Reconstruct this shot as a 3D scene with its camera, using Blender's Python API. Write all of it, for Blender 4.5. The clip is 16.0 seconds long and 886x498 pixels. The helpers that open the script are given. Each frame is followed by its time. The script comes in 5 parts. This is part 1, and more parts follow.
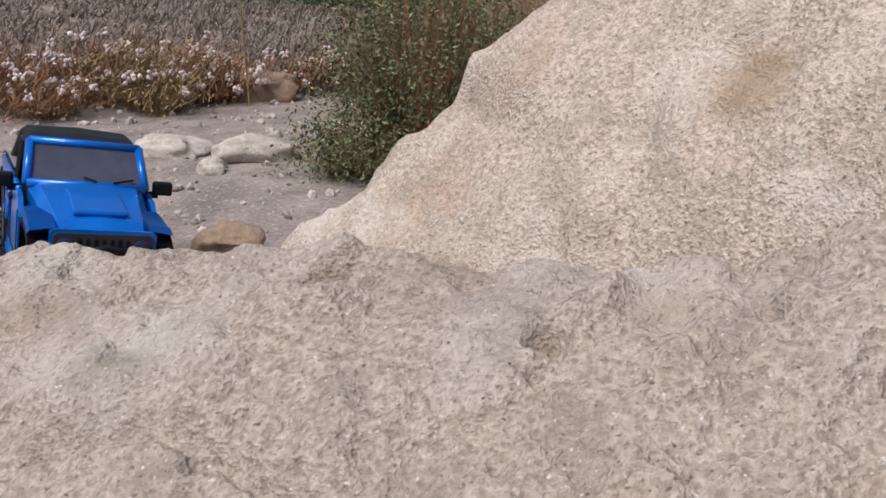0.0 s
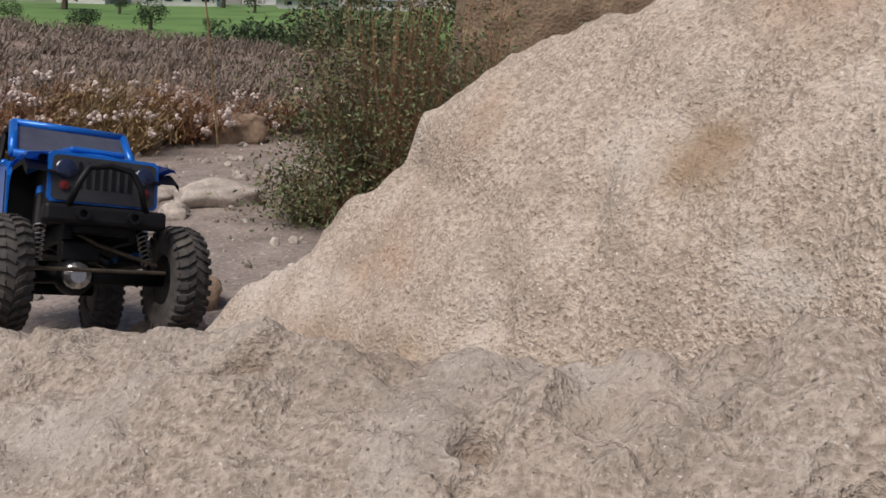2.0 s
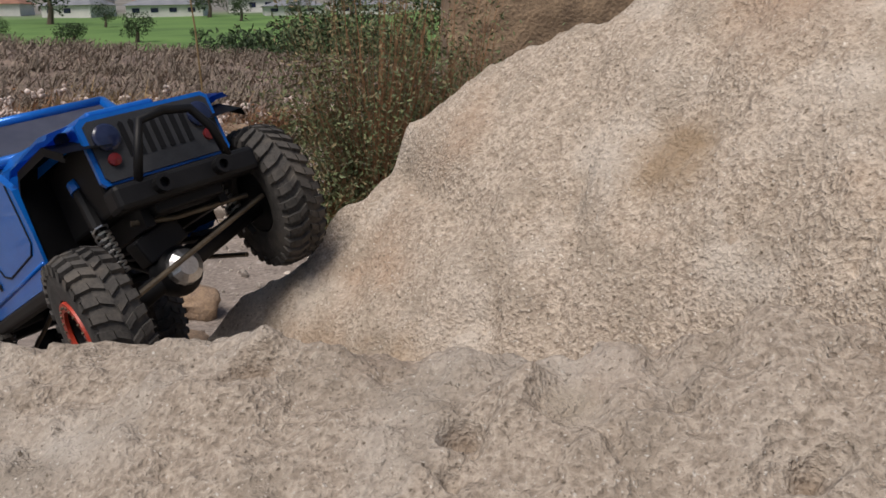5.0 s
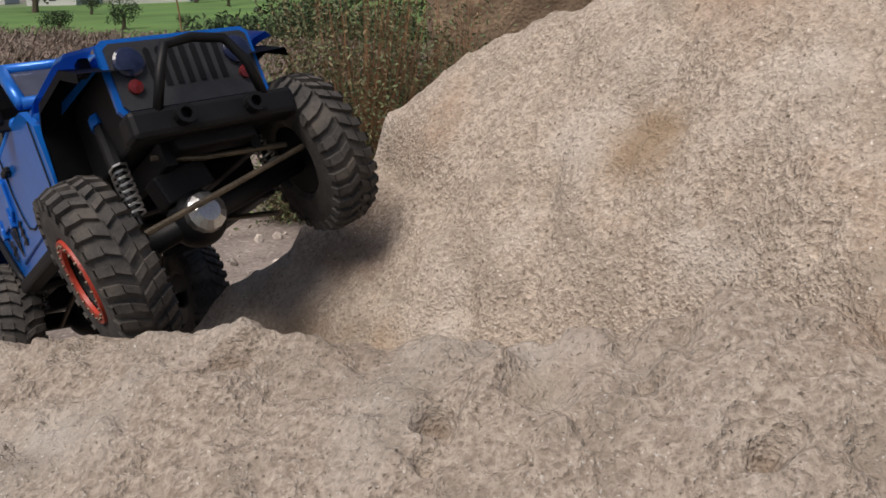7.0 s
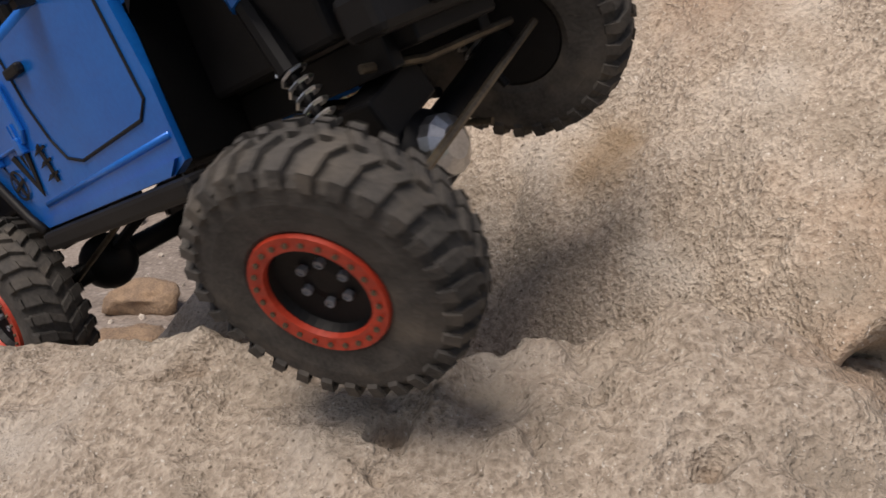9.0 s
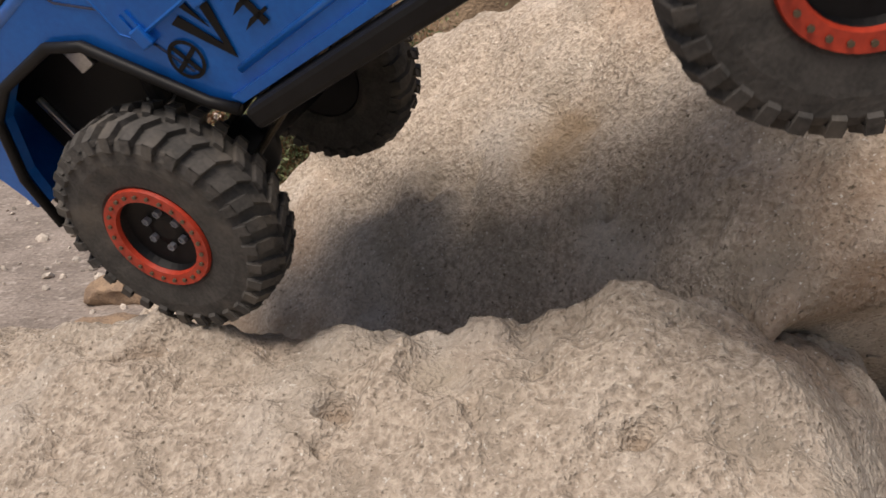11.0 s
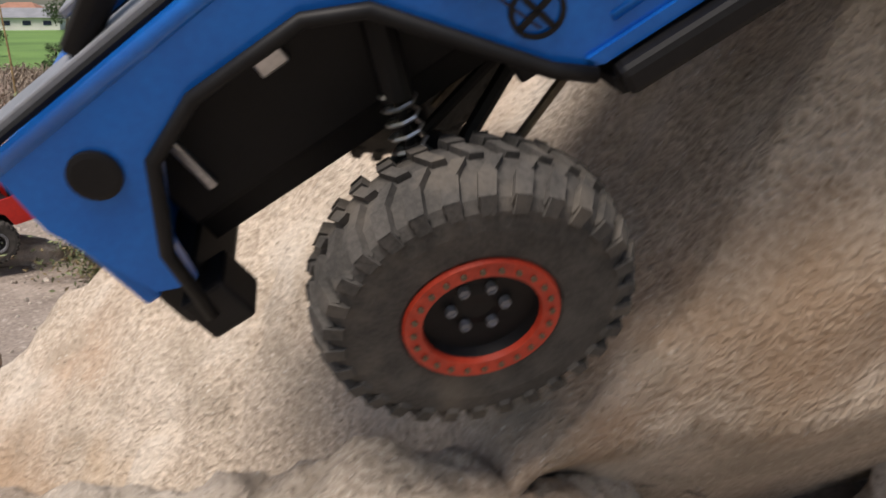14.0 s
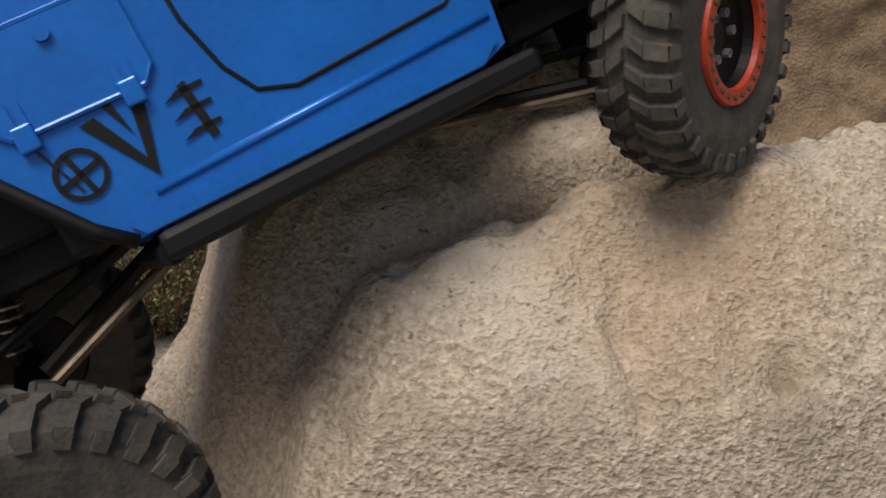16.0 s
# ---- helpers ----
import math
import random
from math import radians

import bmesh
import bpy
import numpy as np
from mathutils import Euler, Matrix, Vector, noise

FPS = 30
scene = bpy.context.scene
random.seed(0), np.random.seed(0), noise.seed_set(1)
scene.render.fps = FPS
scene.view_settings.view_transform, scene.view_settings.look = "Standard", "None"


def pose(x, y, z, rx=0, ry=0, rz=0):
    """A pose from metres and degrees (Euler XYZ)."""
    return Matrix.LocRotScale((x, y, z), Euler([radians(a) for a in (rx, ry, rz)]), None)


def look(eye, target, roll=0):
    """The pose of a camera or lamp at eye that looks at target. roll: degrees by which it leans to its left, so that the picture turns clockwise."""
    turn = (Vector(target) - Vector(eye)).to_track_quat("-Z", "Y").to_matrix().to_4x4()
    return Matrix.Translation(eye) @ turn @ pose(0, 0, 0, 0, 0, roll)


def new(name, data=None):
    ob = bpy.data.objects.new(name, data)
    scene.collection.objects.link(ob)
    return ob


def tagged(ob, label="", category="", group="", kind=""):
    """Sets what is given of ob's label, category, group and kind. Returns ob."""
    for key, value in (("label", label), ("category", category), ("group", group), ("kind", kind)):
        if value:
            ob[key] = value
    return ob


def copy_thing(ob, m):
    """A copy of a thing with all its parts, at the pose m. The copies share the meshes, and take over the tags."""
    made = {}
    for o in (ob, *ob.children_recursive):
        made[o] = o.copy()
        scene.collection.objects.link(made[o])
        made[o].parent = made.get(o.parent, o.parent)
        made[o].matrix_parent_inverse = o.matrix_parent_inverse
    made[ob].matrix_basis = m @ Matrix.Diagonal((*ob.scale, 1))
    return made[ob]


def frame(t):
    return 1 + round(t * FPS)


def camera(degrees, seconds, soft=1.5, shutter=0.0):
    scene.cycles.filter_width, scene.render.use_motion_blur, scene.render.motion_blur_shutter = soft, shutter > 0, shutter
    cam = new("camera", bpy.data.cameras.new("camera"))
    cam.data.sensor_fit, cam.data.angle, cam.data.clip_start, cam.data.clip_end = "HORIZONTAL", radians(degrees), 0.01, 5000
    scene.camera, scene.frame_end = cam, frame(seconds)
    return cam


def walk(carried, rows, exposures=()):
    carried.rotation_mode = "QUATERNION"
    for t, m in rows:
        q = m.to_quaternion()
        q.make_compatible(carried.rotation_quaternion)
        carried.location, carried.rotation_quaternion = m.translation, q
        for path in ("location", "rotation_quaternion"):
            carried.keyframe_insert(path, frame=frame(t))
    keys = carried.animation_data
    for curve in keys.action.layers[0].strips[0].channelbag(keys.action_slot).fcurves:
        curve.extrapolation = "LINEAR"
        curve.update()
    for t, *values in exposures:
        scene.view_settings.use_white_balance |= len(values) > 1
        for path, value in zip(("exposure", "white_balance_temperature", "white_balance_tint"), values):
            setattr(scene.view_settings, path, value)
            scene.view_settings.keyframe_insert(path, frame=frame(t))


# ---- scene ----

cam = camera(56.0, 16.0, soft=1.6, shutter=0.3)
PATH = [
    (0, pose(0.0219, 0.0365, 0.7963, 71.70, 0, 0.50) @ pose(0, 0, 0, 0, 0, -0.02)),
    (0.5, pose(0.0378, 0.0555, 0.7991, 72.19, 0, 0.16) @ pose(0, 0, 0, 0, 0, 0.14)),
    (1, pose(0.0370, 0.0611, 0.8044, 73.03, 0, -0.59) @ pose(0, 0, 0, 0, 0, 0.49)),
    (1.5, pose(0.0426, 0.0684, 0.8073, 73.59, 0, -0.89) @ pose(0, 0, 0, 0, 0, 0.58)),
    (2, pose(0.0447, 0.0741, 0.8097, 74.33, 0, -1.20) @ pose(0, 0, 0, 0, 0, 0.91)),
    (2.5, pose(0.0465, 0.0714, 0.8127, 74.88, 0, -1.45) @ pose(0, 0, 0, 0, 0, 1.04)),
    (3, pose(0.0430, 0.0708, 0.8150, 74.82, 0, -1.30) @ pose(0, 0, 0, 0, 0, 0.64)),
    (3.5, pose(0.0427, 0.0705, 0.8173, 74.78, 0, -1.08) @ pose(0, 0, 0, 0, 0, 0.14)),
    (4, pose(0.0434, 0.0692, 0.8208, 74.70, 0, -0.92) @ pose(0, 0, 0, 0, 0, -0.23)),
    (4.5, pose(0.0466, 0.0658, 0.8273, 74.69, 0, -1.04) @ pose(0, 0, 0, 0, 0, -0.47)),
    (5, pose(0.0500, 0.0443, 0.8212, 74.39, 0, -1.51) @ pose(0, 0, 0, 0, 0, -1.18)),
    (7.5, pose(0.0625, 0.0356, 0.8280, 73.14, 0, -2.01) @ pose(0, 0, 0, 0, 0, -2.16)),
    (8, pose(0.0643, 0.0361, 0.8277, 73.22, 0, -2.34) @ pose(0, 0, 0, 0, 0, -1.94)),
    (8.5, pose(0.0676, 0.0345, 0.8296, 73.74, 0, -2.87) @ pose(0, 0, 0, 0, 0, -1.39)),
    (9, pose(0.0718, 0.0319, 0.8314, 73.49, 0, -3.50) @ pose(0, 0, 0, 0, 0, -1.20)),
    (9.5, pose(0.0806, 0.0299, 0.8308, 73.24, 0, -4.17) @ pose(0, 0, 0, 0, 0, -1.10)),
    (10, pose(0.0958, 0.0212, 0.8284, 72.94, 0, -3.51) @ pose(0, 0, 0, 0, 0, -1.66)),
    (12.5, pose(0.0916, 0.0154, 0.8319, 72.83, 0, -5.68) @ pose(0, 0, 0, 0, 0, -0.60)),
    (13, pose(0.0915, 0.0153, 0.8320, 72.50, 0, -6.18) @ pose(0, 0, 0, 0, 0, -0.30)),
    (13.5, pose(0.0927, 0.0170, 0.8311, 72.75, 0, -6.99) @ pose(0, 0, 0, 0, 0, -0.24)),
    (14, pose(0.1847, 0.0391, 0.8759, 75.46, 0, -10.16) @ pose(0, 0, 0, 0, 0, -0.31)),
    (14.5, pose(0.2858, 0.0384, 1.0285, 73.12, 0, -7.57) @ pose(0, 0, 0, 0, 0, -1.60)),
    (15, pose(0.3869, 0.0376, 1.1811, 70.78, 0, -4.98) @ pose(0, 0, 0, 0, 0, -2.89)),
    (15.5, pose(0.4271, 0.0437, 1.1723, 71.77, 0, -5.89) @ pose(0, 0, 0, 0, 0, -2.88)),
    (16, pose(0.4737, 0.0573, 1.1585, 71.72, 0, -6.25) @ pose(0, 0, 0, 0, 0, -3.25)),
]
walk(cam, PATH, [(0, 0.12, 6250, 14), (0.6, 0.02, 6350, 14), (1.6, -0.17, 6600, 14), (5.0, -0.23, 6750, 12), (8.0, -0.22, 6900, 14), (10.0, 0.0, 7150, 14), (12.5, 0.27, 7150, 14), (13.5, 0.32, 7000, 14), (14.2, 0.32, 6950, 12), (14.6, 0.32, 7000, 12), (15, 0.08, 7000, 10), (15.5, -0.18, 7000, 10), (16, -0.25, 7100, 10)])

# ---- light ----
world = bpy.data.worlds.new("sky")
scene.world = world
world.use_nodes = True
wn = world.node_tree.nodes
sky = wn.new("ShaderNodeTexSky")
sky.sky_type, sky.sun_disc = "NISHITA", False
sky.sun_elevation, sky.sun_rotation = radians(61), radians(216)
sky.air_density, sky.dust_density = 1.0, 3.0
world.node_tree.links.new(sky.outputs[0], wn["Background"].inputs[0])
wn["Background"].inputs[1].default_value = 0.085
sun = new("sun", bpy.data.lights.new("sun", "SUN"))
sun.data.energy, sun.data.angle, sun.data.color = 3.3, radians(30), (1.0, 0.96, 0.91)
sun.matrix_world = look((0, 0, 0), (0.33, 0.45, -1.0))


# ---- materials ----
def mat(name, a, b=None, rough=0.6, metal=0.0, scale=40.0, fine=400.0, bump=0.0, grit=0.0, coat=0.0, spots=None, random=0.0):
    """Two colours mixed by broad and fine noise, with relief; spots: (colour, scale, threshold)."""
    m = bpy.data.materials.new(name)
    m.use_nodes = True
    n, l = m.node_tree.nodes, m.node_tree.links
    s = n["Principled BSDF"]
    s.inputs["Roughness"].default_value, s.inputs["Metallic"].default_value = rough, metal
    s.inputs["Coat Weight"].default_value = coat
    b = b or tuple(c * 0.75 for c in a)
    co = n.new("ShaderNodeTexCoord")
    n1, n2 = n.new("ShaderNodeTexNoise"), n.new("ShaderNodeTexNoise")
    n1.inputs["Scale"].default_value, n1.inputs["Detail"].default_value = scale, 5.0
    n2.inputs["Scale"].default_value, n2.inputs["Detail"].default_value = fine, 3.0
    for q in (n1, n2):
        l.new(co.outputs["Object"], q.inputs["Vector"])
    mid = n.new("ShaderNodeMath")
    mid.operation = "MULTIPLY_ADD"
    l.new(n2.outputs[0], mid.inputs[0])
    mid.inputs[1].default_value = 0.7
    l.new(n1.outputs[0], mid.inputs[2])
    ramp = n.new("ShaderNodeMapRange")
    ramp.inputs[1].default_value, ramp.inputs[2].default_value = 0.66, 1.04
    l.new(mid.outputs[0], ramp.inputs[0])
    mix = n.new("ShaderNodeMix")
    mix.data_type = "RGBA"
    l.new(ramp.outputs[0], mix.inputs[0])
    mix.inputs[6].default_value, mix.inputs[7].default_value = (*b, 1), (*a, 1)
    out = mix.outputs[2]
    for colour, sc, lo, hi in spots or ():
        q, r, x = n.new("ShaderNodeTexNoise"), n.new("ShaderNodeMapRange"), n.new("ShaderNodeMix")
        q.inputs["Scale"].default_value, q.inputs["Detail"].default_value = sc, 4.0
        l.new(co.outputs["Object"], q.inputs["Vector"])
        r.inputs[1].default_value, r.inputs[2].default_value = lo, hi
        l.new(q.outputs[0], r.inputs[0])
        x.data_type = "RGBA"
        l.new(r.outputs[0], x.inputs[0])
        l.new(out, x.inputs[6])
        x.inputs[7].default_value = (*colour, 1)
        out = x.outputs[2]
    if random:
        oi, hs = n.new("ShaderNodeNewGeometry"), n.new("ShaderNodeHueSaturation")
        mr = n.new("ShaderNodeMapRange")
        mr.inputs[3].default_value, mr.inputs[4].default_value = 1 - random, 1 + random
        l.new(oi.outputs["Random Per Island"], mr.inputs[0])
        l.new(mr.outputs[0], hs.inputs["Value"])
        l.new(out, hs.inputs["Color"])
        out = hs.outputs[0]
    l.new(out, s.inputs["Base Color"])
    if bump:
        bn = n.new("ShaderNodeBump")
        bn.inputs["Strength"].default_value, bn.inputs["Distance"].default_value = 1.0, bump
        l.new(mid.outputs[0], bn.inputs["Height"])
        l.new(bn.outputs[0], s.inputs["Normal"])
    return m


def granite(name, k, grey):
    """Gritty speckled granite; k: lighter or darker, grey: how far the tan is bleached."""
    def c(r, g, b):
        m = (r + g + b) / 3
        return tuple(min(0.85, k * (v + (m - v) * grey)) for v in (r, g, b))
    return mat(name, c(0.61, 0.515, 0.42), c(0.33, 0.265, 0.205), 0.92, scale=210, fine=430, bump=0.0036,
               spots=[(c(0.40, 0.27, 0.18), 6.5, 0.55, 0.78), (c(0.66, 0.60, 0.53), 8.0, 0.52, 0.76), (c(0.33, 0.275, 0.215), 21.0, 0.50, 0.78), (c(0.16, 0.125, 0.09), 300.0, 0.62, 0.72),
                      (c(0.74, 0.69, 0.62), 400.0, 0.64, 0.72)])


M_ROCK = granite("granite", 0.99, 0.03)
M_ROCK_LOW = granite("grey_granite", 0.78, 0.07)


def stain_or_shade(m, centre, radius, colour, amount, wobble=0.03):
    """A patch with a ragged rim, at a place on the rock: weathering, or shade painted into a hollow."""
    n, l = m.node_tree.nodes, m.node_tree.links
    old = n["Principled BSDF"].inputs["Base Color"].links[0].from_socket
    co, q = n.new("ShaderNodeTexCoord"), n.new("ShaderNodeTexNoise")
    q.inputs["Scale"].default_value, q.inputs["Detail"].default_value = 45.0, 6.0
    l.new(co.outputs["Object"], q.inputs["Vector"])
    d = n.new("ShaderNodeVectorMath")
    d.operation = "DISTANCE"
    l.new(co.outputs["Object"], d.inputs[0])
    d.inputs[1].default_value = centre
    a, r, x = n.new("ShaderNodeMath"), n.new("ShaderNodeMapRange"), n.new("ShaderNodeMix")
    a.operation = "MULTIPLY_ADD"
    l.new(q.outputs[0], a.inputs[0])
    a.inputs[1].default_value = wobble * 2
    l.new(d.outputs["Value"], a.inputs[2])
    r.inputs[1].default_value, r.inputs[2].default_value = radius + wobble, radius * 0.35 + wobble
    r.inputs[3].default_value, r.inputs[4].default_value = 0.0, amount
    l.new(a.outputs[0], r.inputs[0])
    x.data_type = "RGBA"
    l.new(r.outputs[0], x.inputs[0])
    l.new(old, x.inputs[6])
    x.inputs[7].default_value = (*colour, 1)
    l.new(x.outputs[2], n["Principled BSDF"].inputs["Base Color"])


stain_or_shade(M_ROCK, (0.216, 0.583, 0.730), 0.042, (0.30, 0.21, 0.125), 0.75, 0.02)
stain_or_shade(M_ROCK, (0.30, 0.60, 0.83), 0.07, (0.36, 0.24, 0.16), 0.4)
stain_or_shade(M_ROCK, (0.02, 0.60, 0.57), 0.05, (0.40, 0.29, 0.19), 0.6)
stain_or_shade(M_ROCK, (-0.06, 0.66, 0.52), 0.09, (0.36, 0.24, 0.15), 0.7)
stain_or_shade(M_ROCK, (0.62, 0.42, 1.03), 0.10, (0.45, 0.31, 0.2), 0.5)
stain_or_shade(M_ROCK, (0.42, 0.36, 0.74), 0.08, (0.38, 0.24, 0.14), 0.6)
# two small holes, their inner shade painted on as dark colour
stain_or_shade(M_ROCK, (0.661, 0.376, 0.975), 0.012, (0.22, 0.17, 0.12), 0.7, 0.006)
stain_or_shade(M_ROCK, (0.237, 0.521, 0.682), 0.010, (0.16, 0.115, 0.08), 0.9, 0.003)
# the next three paint the shade of the scooped pits into the colour
stain_or_shade(M_ROCK_LOW, (-0.042, 0.446, 0.642), 0.016, (0.24, 0.18, 0.13), 0.7, 0.008)
stain_or_shade(M_ROCK_LOW, (0.066, 0.387, 0.630), 0.012, (0.22, 0.165, 0.12), 0.7, 0.005)
stain_or_shade(M_ROCK_LOW, (0.203, 0.328, 0.634), 0.012, (0.24, 0.18, 0.13), 0.6, 0.006)
stain_or_shade(M_ROCK_LOW, (0.115, 0.391, 0.650), 0.018, (0.34, 0.29, 0.23), 0.7, 0.004)
M_ROCK_FAR = mat("brown_rock", (0.30, 0.215, 0.14), (0.17, 0.12, 0.08), 0.95, scale=14, fine=90, bump=0.01)
M_STONE = mat("pale_stone", (0.55, 0.49, 0.43), (0.36, 0.31, 0.26), 0.9, scale=60, fine=300, bump=0.003)
M_STONE_BROWN = mat("brown_stone", (0.33, 0.23, 0.15), (0.2, 0.14, 0.1), 0.9, scale=50, fine=300, bump=0.003)
M_BLUE = mat("blue_paint", (0.002, 0.15, 0.58), (0.002, 0.12, 0.50), 0.30, 0.25, scale=30, fine=300, coat=0.35)
M_BLUE.node_tree.nodes["Principled BSDF"].inputs["Specular IOR Level"].default_value = 0.4
M_BLACK = mat("black_plastic", (0.008, 0.008, 0.009), (0.005, 0.005, 0.006), 0.52, scale=60, fine=500)
M_BLACK.node_tree.nodes["Principled BSDF"].inputs["Specular IOR Level"].default_value = 0.25
M_GREY = mat("dark_grey_plastic", (0.035, 0.037, 0.042), (0.024, 0.025, 0.028), 0.5, scale=60, fine=500)
M_RAIL = mat("grey_trim", (0.22, 0.23, 0.26), (0.17, 0.18, 0.2), 0.45, scale=50, fine=300)
M_RUBBER = mat("tyre_rubber", (0.075, 0.069, 0.064), (0.038, 0.036, 0.034), 0.9, scale=60, fine=500, bump=0.0006, spots=[((0.15, 0.128, 0.105), 35.0, 0.5, 0.85)])
M_RED = mat("red_ring", (0.52, 0.05, 0.022), (0.36, 0.033, 0.016), 0.45, scale=60, fine=500)
M_LINK = mat("dusty_link", (0.16, 0.13, 0.09), (0.08, 0.065, 0.05), 0.45, 0.6, scale=60, fine=500)
M_STEEL = mat("steel", (0.62, 0.62, 0.62), (0.45, 0.45, 0.45), 0.3, 0.9, scale=60, fine=500)
M_GLASS = mat("smoked_window", (0.15, 0.16, 0.22), (0.11, 0.12, 0.17), 0.12, scale=8, fine=60)
M_LAMP = mat("lamp_lens", (0.02, 0.028, 0.07), (0.014, 0.02, 0.05), 0.15, scale=40, fine=300)
M_SIGNAL = mat("red_lens", (0.15, 0.015, 0.015), rough=0.2)
M_TRUCK = mat("red_paint", (0.60, 0.022, 0.016), (0.5, 0.018, 0.013), 0.35, scale=30, fine=200, coat=0.3)
M_WINDOW = mat("pale_window", (0.5, 0.5, 0.52), rough=0.2)


# ---- mesh helpers ----
def part(name, bm, material, parent=None, label="", smooth=False, at=None):
    """Link a bmesh as one mesh object under a thing or part."""
    me = bpy.data.meshes.new(name)
    bmesh.ops.recalc_face_normals(bm, faces=bm.faces)
    bm.to_mesh(me)
    bm.free()
    if smooth:
        me.polygons.foreach_set("use_smooth", [True] * len(me.polygons))
    me.materials.append(material)
    ob = new(name, me)
    if parent:
        ob.parent = parent
    if at is not None:
        ob.matrix_basis = at
    if label:
        ob["label"] = label
    return ob


def box(bm, lo, hi, m=None, bevel=0.0):
    c, d = (Vector(lo) + Vector(hi)) / 2, Vector(hi) - Vector(lo)
    mm = Matrix.Translation(c) @ Matrix.Diagonal((*d, 1))
    r = bmesh.ops.create_cube(bm, size=1, matrix=(m @ mm) if m else mm)
    if bevel:
        es = {e for v in r["verts"] for e in v.link_edges}
        bmesh.ops.bevel(bm, geom=list(es), offset=bevel, segments=2, affect="EDGES", profile=0.5)
    return bm


def tube(bm, pts, r, sides=8, closed=False):
    """A round bar along points."""
    pts = [Vector(p) for p in pts]
    rings = []
    for i, p in enumerate(pts):
        a, b = pts[max(i - 1, 0)], pts[min(i + 1, len(pts) - 1)]
        d = (b - a).normalized()
        u = d.orthogonal().normalized()
        if rings:
            u = (last - d * last.dot(d)).normalized()
        last = u
        v = d.cross(u)
        rr = r[i] if isinstance(r, (list, tuple)) else r
        rings.append([bm.verts.new(p + (u * math.cos(k) + v * math.sin(k)) * rr) for k in np.linspace(0, 2 * math.pi, sides, endpoint=False)])
    for p, q in zip(rings, rings[1:]):
        for i in range(sides):
            bm.faces.new((p[i], p[(i + 1) % sides], q[(i + 1) % sides], q[i]))
    bm.faces.new(rings[0][::-1]), bm.faces.new(rings[-1])
    return bm


def plate(bm, outline, y0, y1):
    """A flat panel: an outline in x, z, thick from y0 to y1."""
    a = [bm.verts.new((x, y0, z)) for x, z in outline]
    b = [bm.verts.new((x, y1, z)) for x, z in outline]
    n = len(a)
    for i in range(n):
        bm.faces.new((a[i], a[(i + 1) % n], b[(i + 1) % n], b[i]))
    fa, fb = bm.faces.new(a), bm.faces.new(b[::-1])
    fa.normal_update(), fb.normal_update()
    bmesh.ops.triangulate(bm, faces=[fa, fb], ngon_method="EAR_CLIP")
    return bm


def lathe(bm, profile, seg=32, axis="y"):
    """A turned shape about y: profile of (radius, y)."""
    rings = []
    for r, y in profile:
        rings.append([bm.verts.new((r * math.cos(k), y, r * math.sin(k))) for k in np.linspace(0, 2 * math.pi, seg, endpoint=False)])
    for p, q in zip(rings, rings[1:]):
        for i in range(seg):
            bm.faces.new((p[i], p[(i + 1) % seg], q[(i + 1) % seg], q[i]))
    if profile[0][0] > 1e-6:
        bm.faces.new(rings[0])
    if profile[-1][0] > 1e-6:
        bm.faces.new(rings[-1][::-1])
    return bm


# ---- noise for the ground and the rocks ----
def vnoise(x, y, seed=0):
    """Smooth value noise, 0 to 1, on arrays."""
    xi, yi = np.floor(x).astype(np.int64), np.floor(y).astype(np.int64)
    fx, fy = x - xi, y - yi
    fx, fy = fx * fx * (3 - 2 * fx), fy * fy * (3 - 2 * fy)

    def h(a, b):
        v = (a * 374761393 + b * 668265263 + seed * 1442695041) & 0xFFFFFFFF
        v = ((v ^ (v >> 13)) * 1274126177) & 0xFFFFFFFF
        return ((v ^ (v >> 16)) & 0xFFFF) / 65535.0
    return (h(xi, yi) * (1 - fx) + h(xi + 1, yi) * fx) * (1 - fy) + (h(xi, yi + 1) * (1 - fx) + h(xi + 1, yi + 1) * fx) * fy


def fbm(x, y, freq, octaves=4, seed=0, gain=0.5):
    s, a, t = 0.0, 1.0, 0.0
    for o in range(octaves):
        s, t = s + a * (vnoise(x * freq + 17.3 * o, y * freq - 9.1 * o, seed + o) - 0.5), t + a
        freq, a = freq * 2.03, a * gain
    return s / t


def smin(a, b, k):
    h = np.clip(0.5 + 0.5 * (b - a) / k, 0, 1)
    return b * (1 - h) + a * h - k * h * (1 - h)


def bump_at(x, y, cx, cy, rx, ry, h):
    return h * np.exp(-((x - cx) / rx) ** 2 - ((y - cy) / ry) ** 2)


def sheet(name, X, Y, Z, material, parent=None):
    """A grid surface from arrays."""
    n, m = X.shape
    me = bpy.data.meshes.new(name)
    k = np.arange(n * m).reshape(n, m)
    f = np.stack([k[:-1, :-1], k[:-1, 1:], k[1:, 1:], k[1:, :-1]], -1).reshape(-1, 4)
    me.vertices.add(n * m)
    me.vertices.foreach_set("co", np.stack([X, Y, Z], -1).ravel().astype(np.float32))
    me.loops.add(f.size)
    me.loops.foreach_set("vertex_index", f.ravel().astype(np.int32))
    me.polygons.add(len(f))
    me.polygons.foreach_set("loop_start", np.arange(0, f.size, 4, dtype=np.int32))
    me.update(calc_edges=True)
    me.polygons.foreach_set("use_smooth", [True] * len(f))
    me.materials.append(material)
    ob = new(name, me)
    if parent:
        ob.parent = parent
    return ob

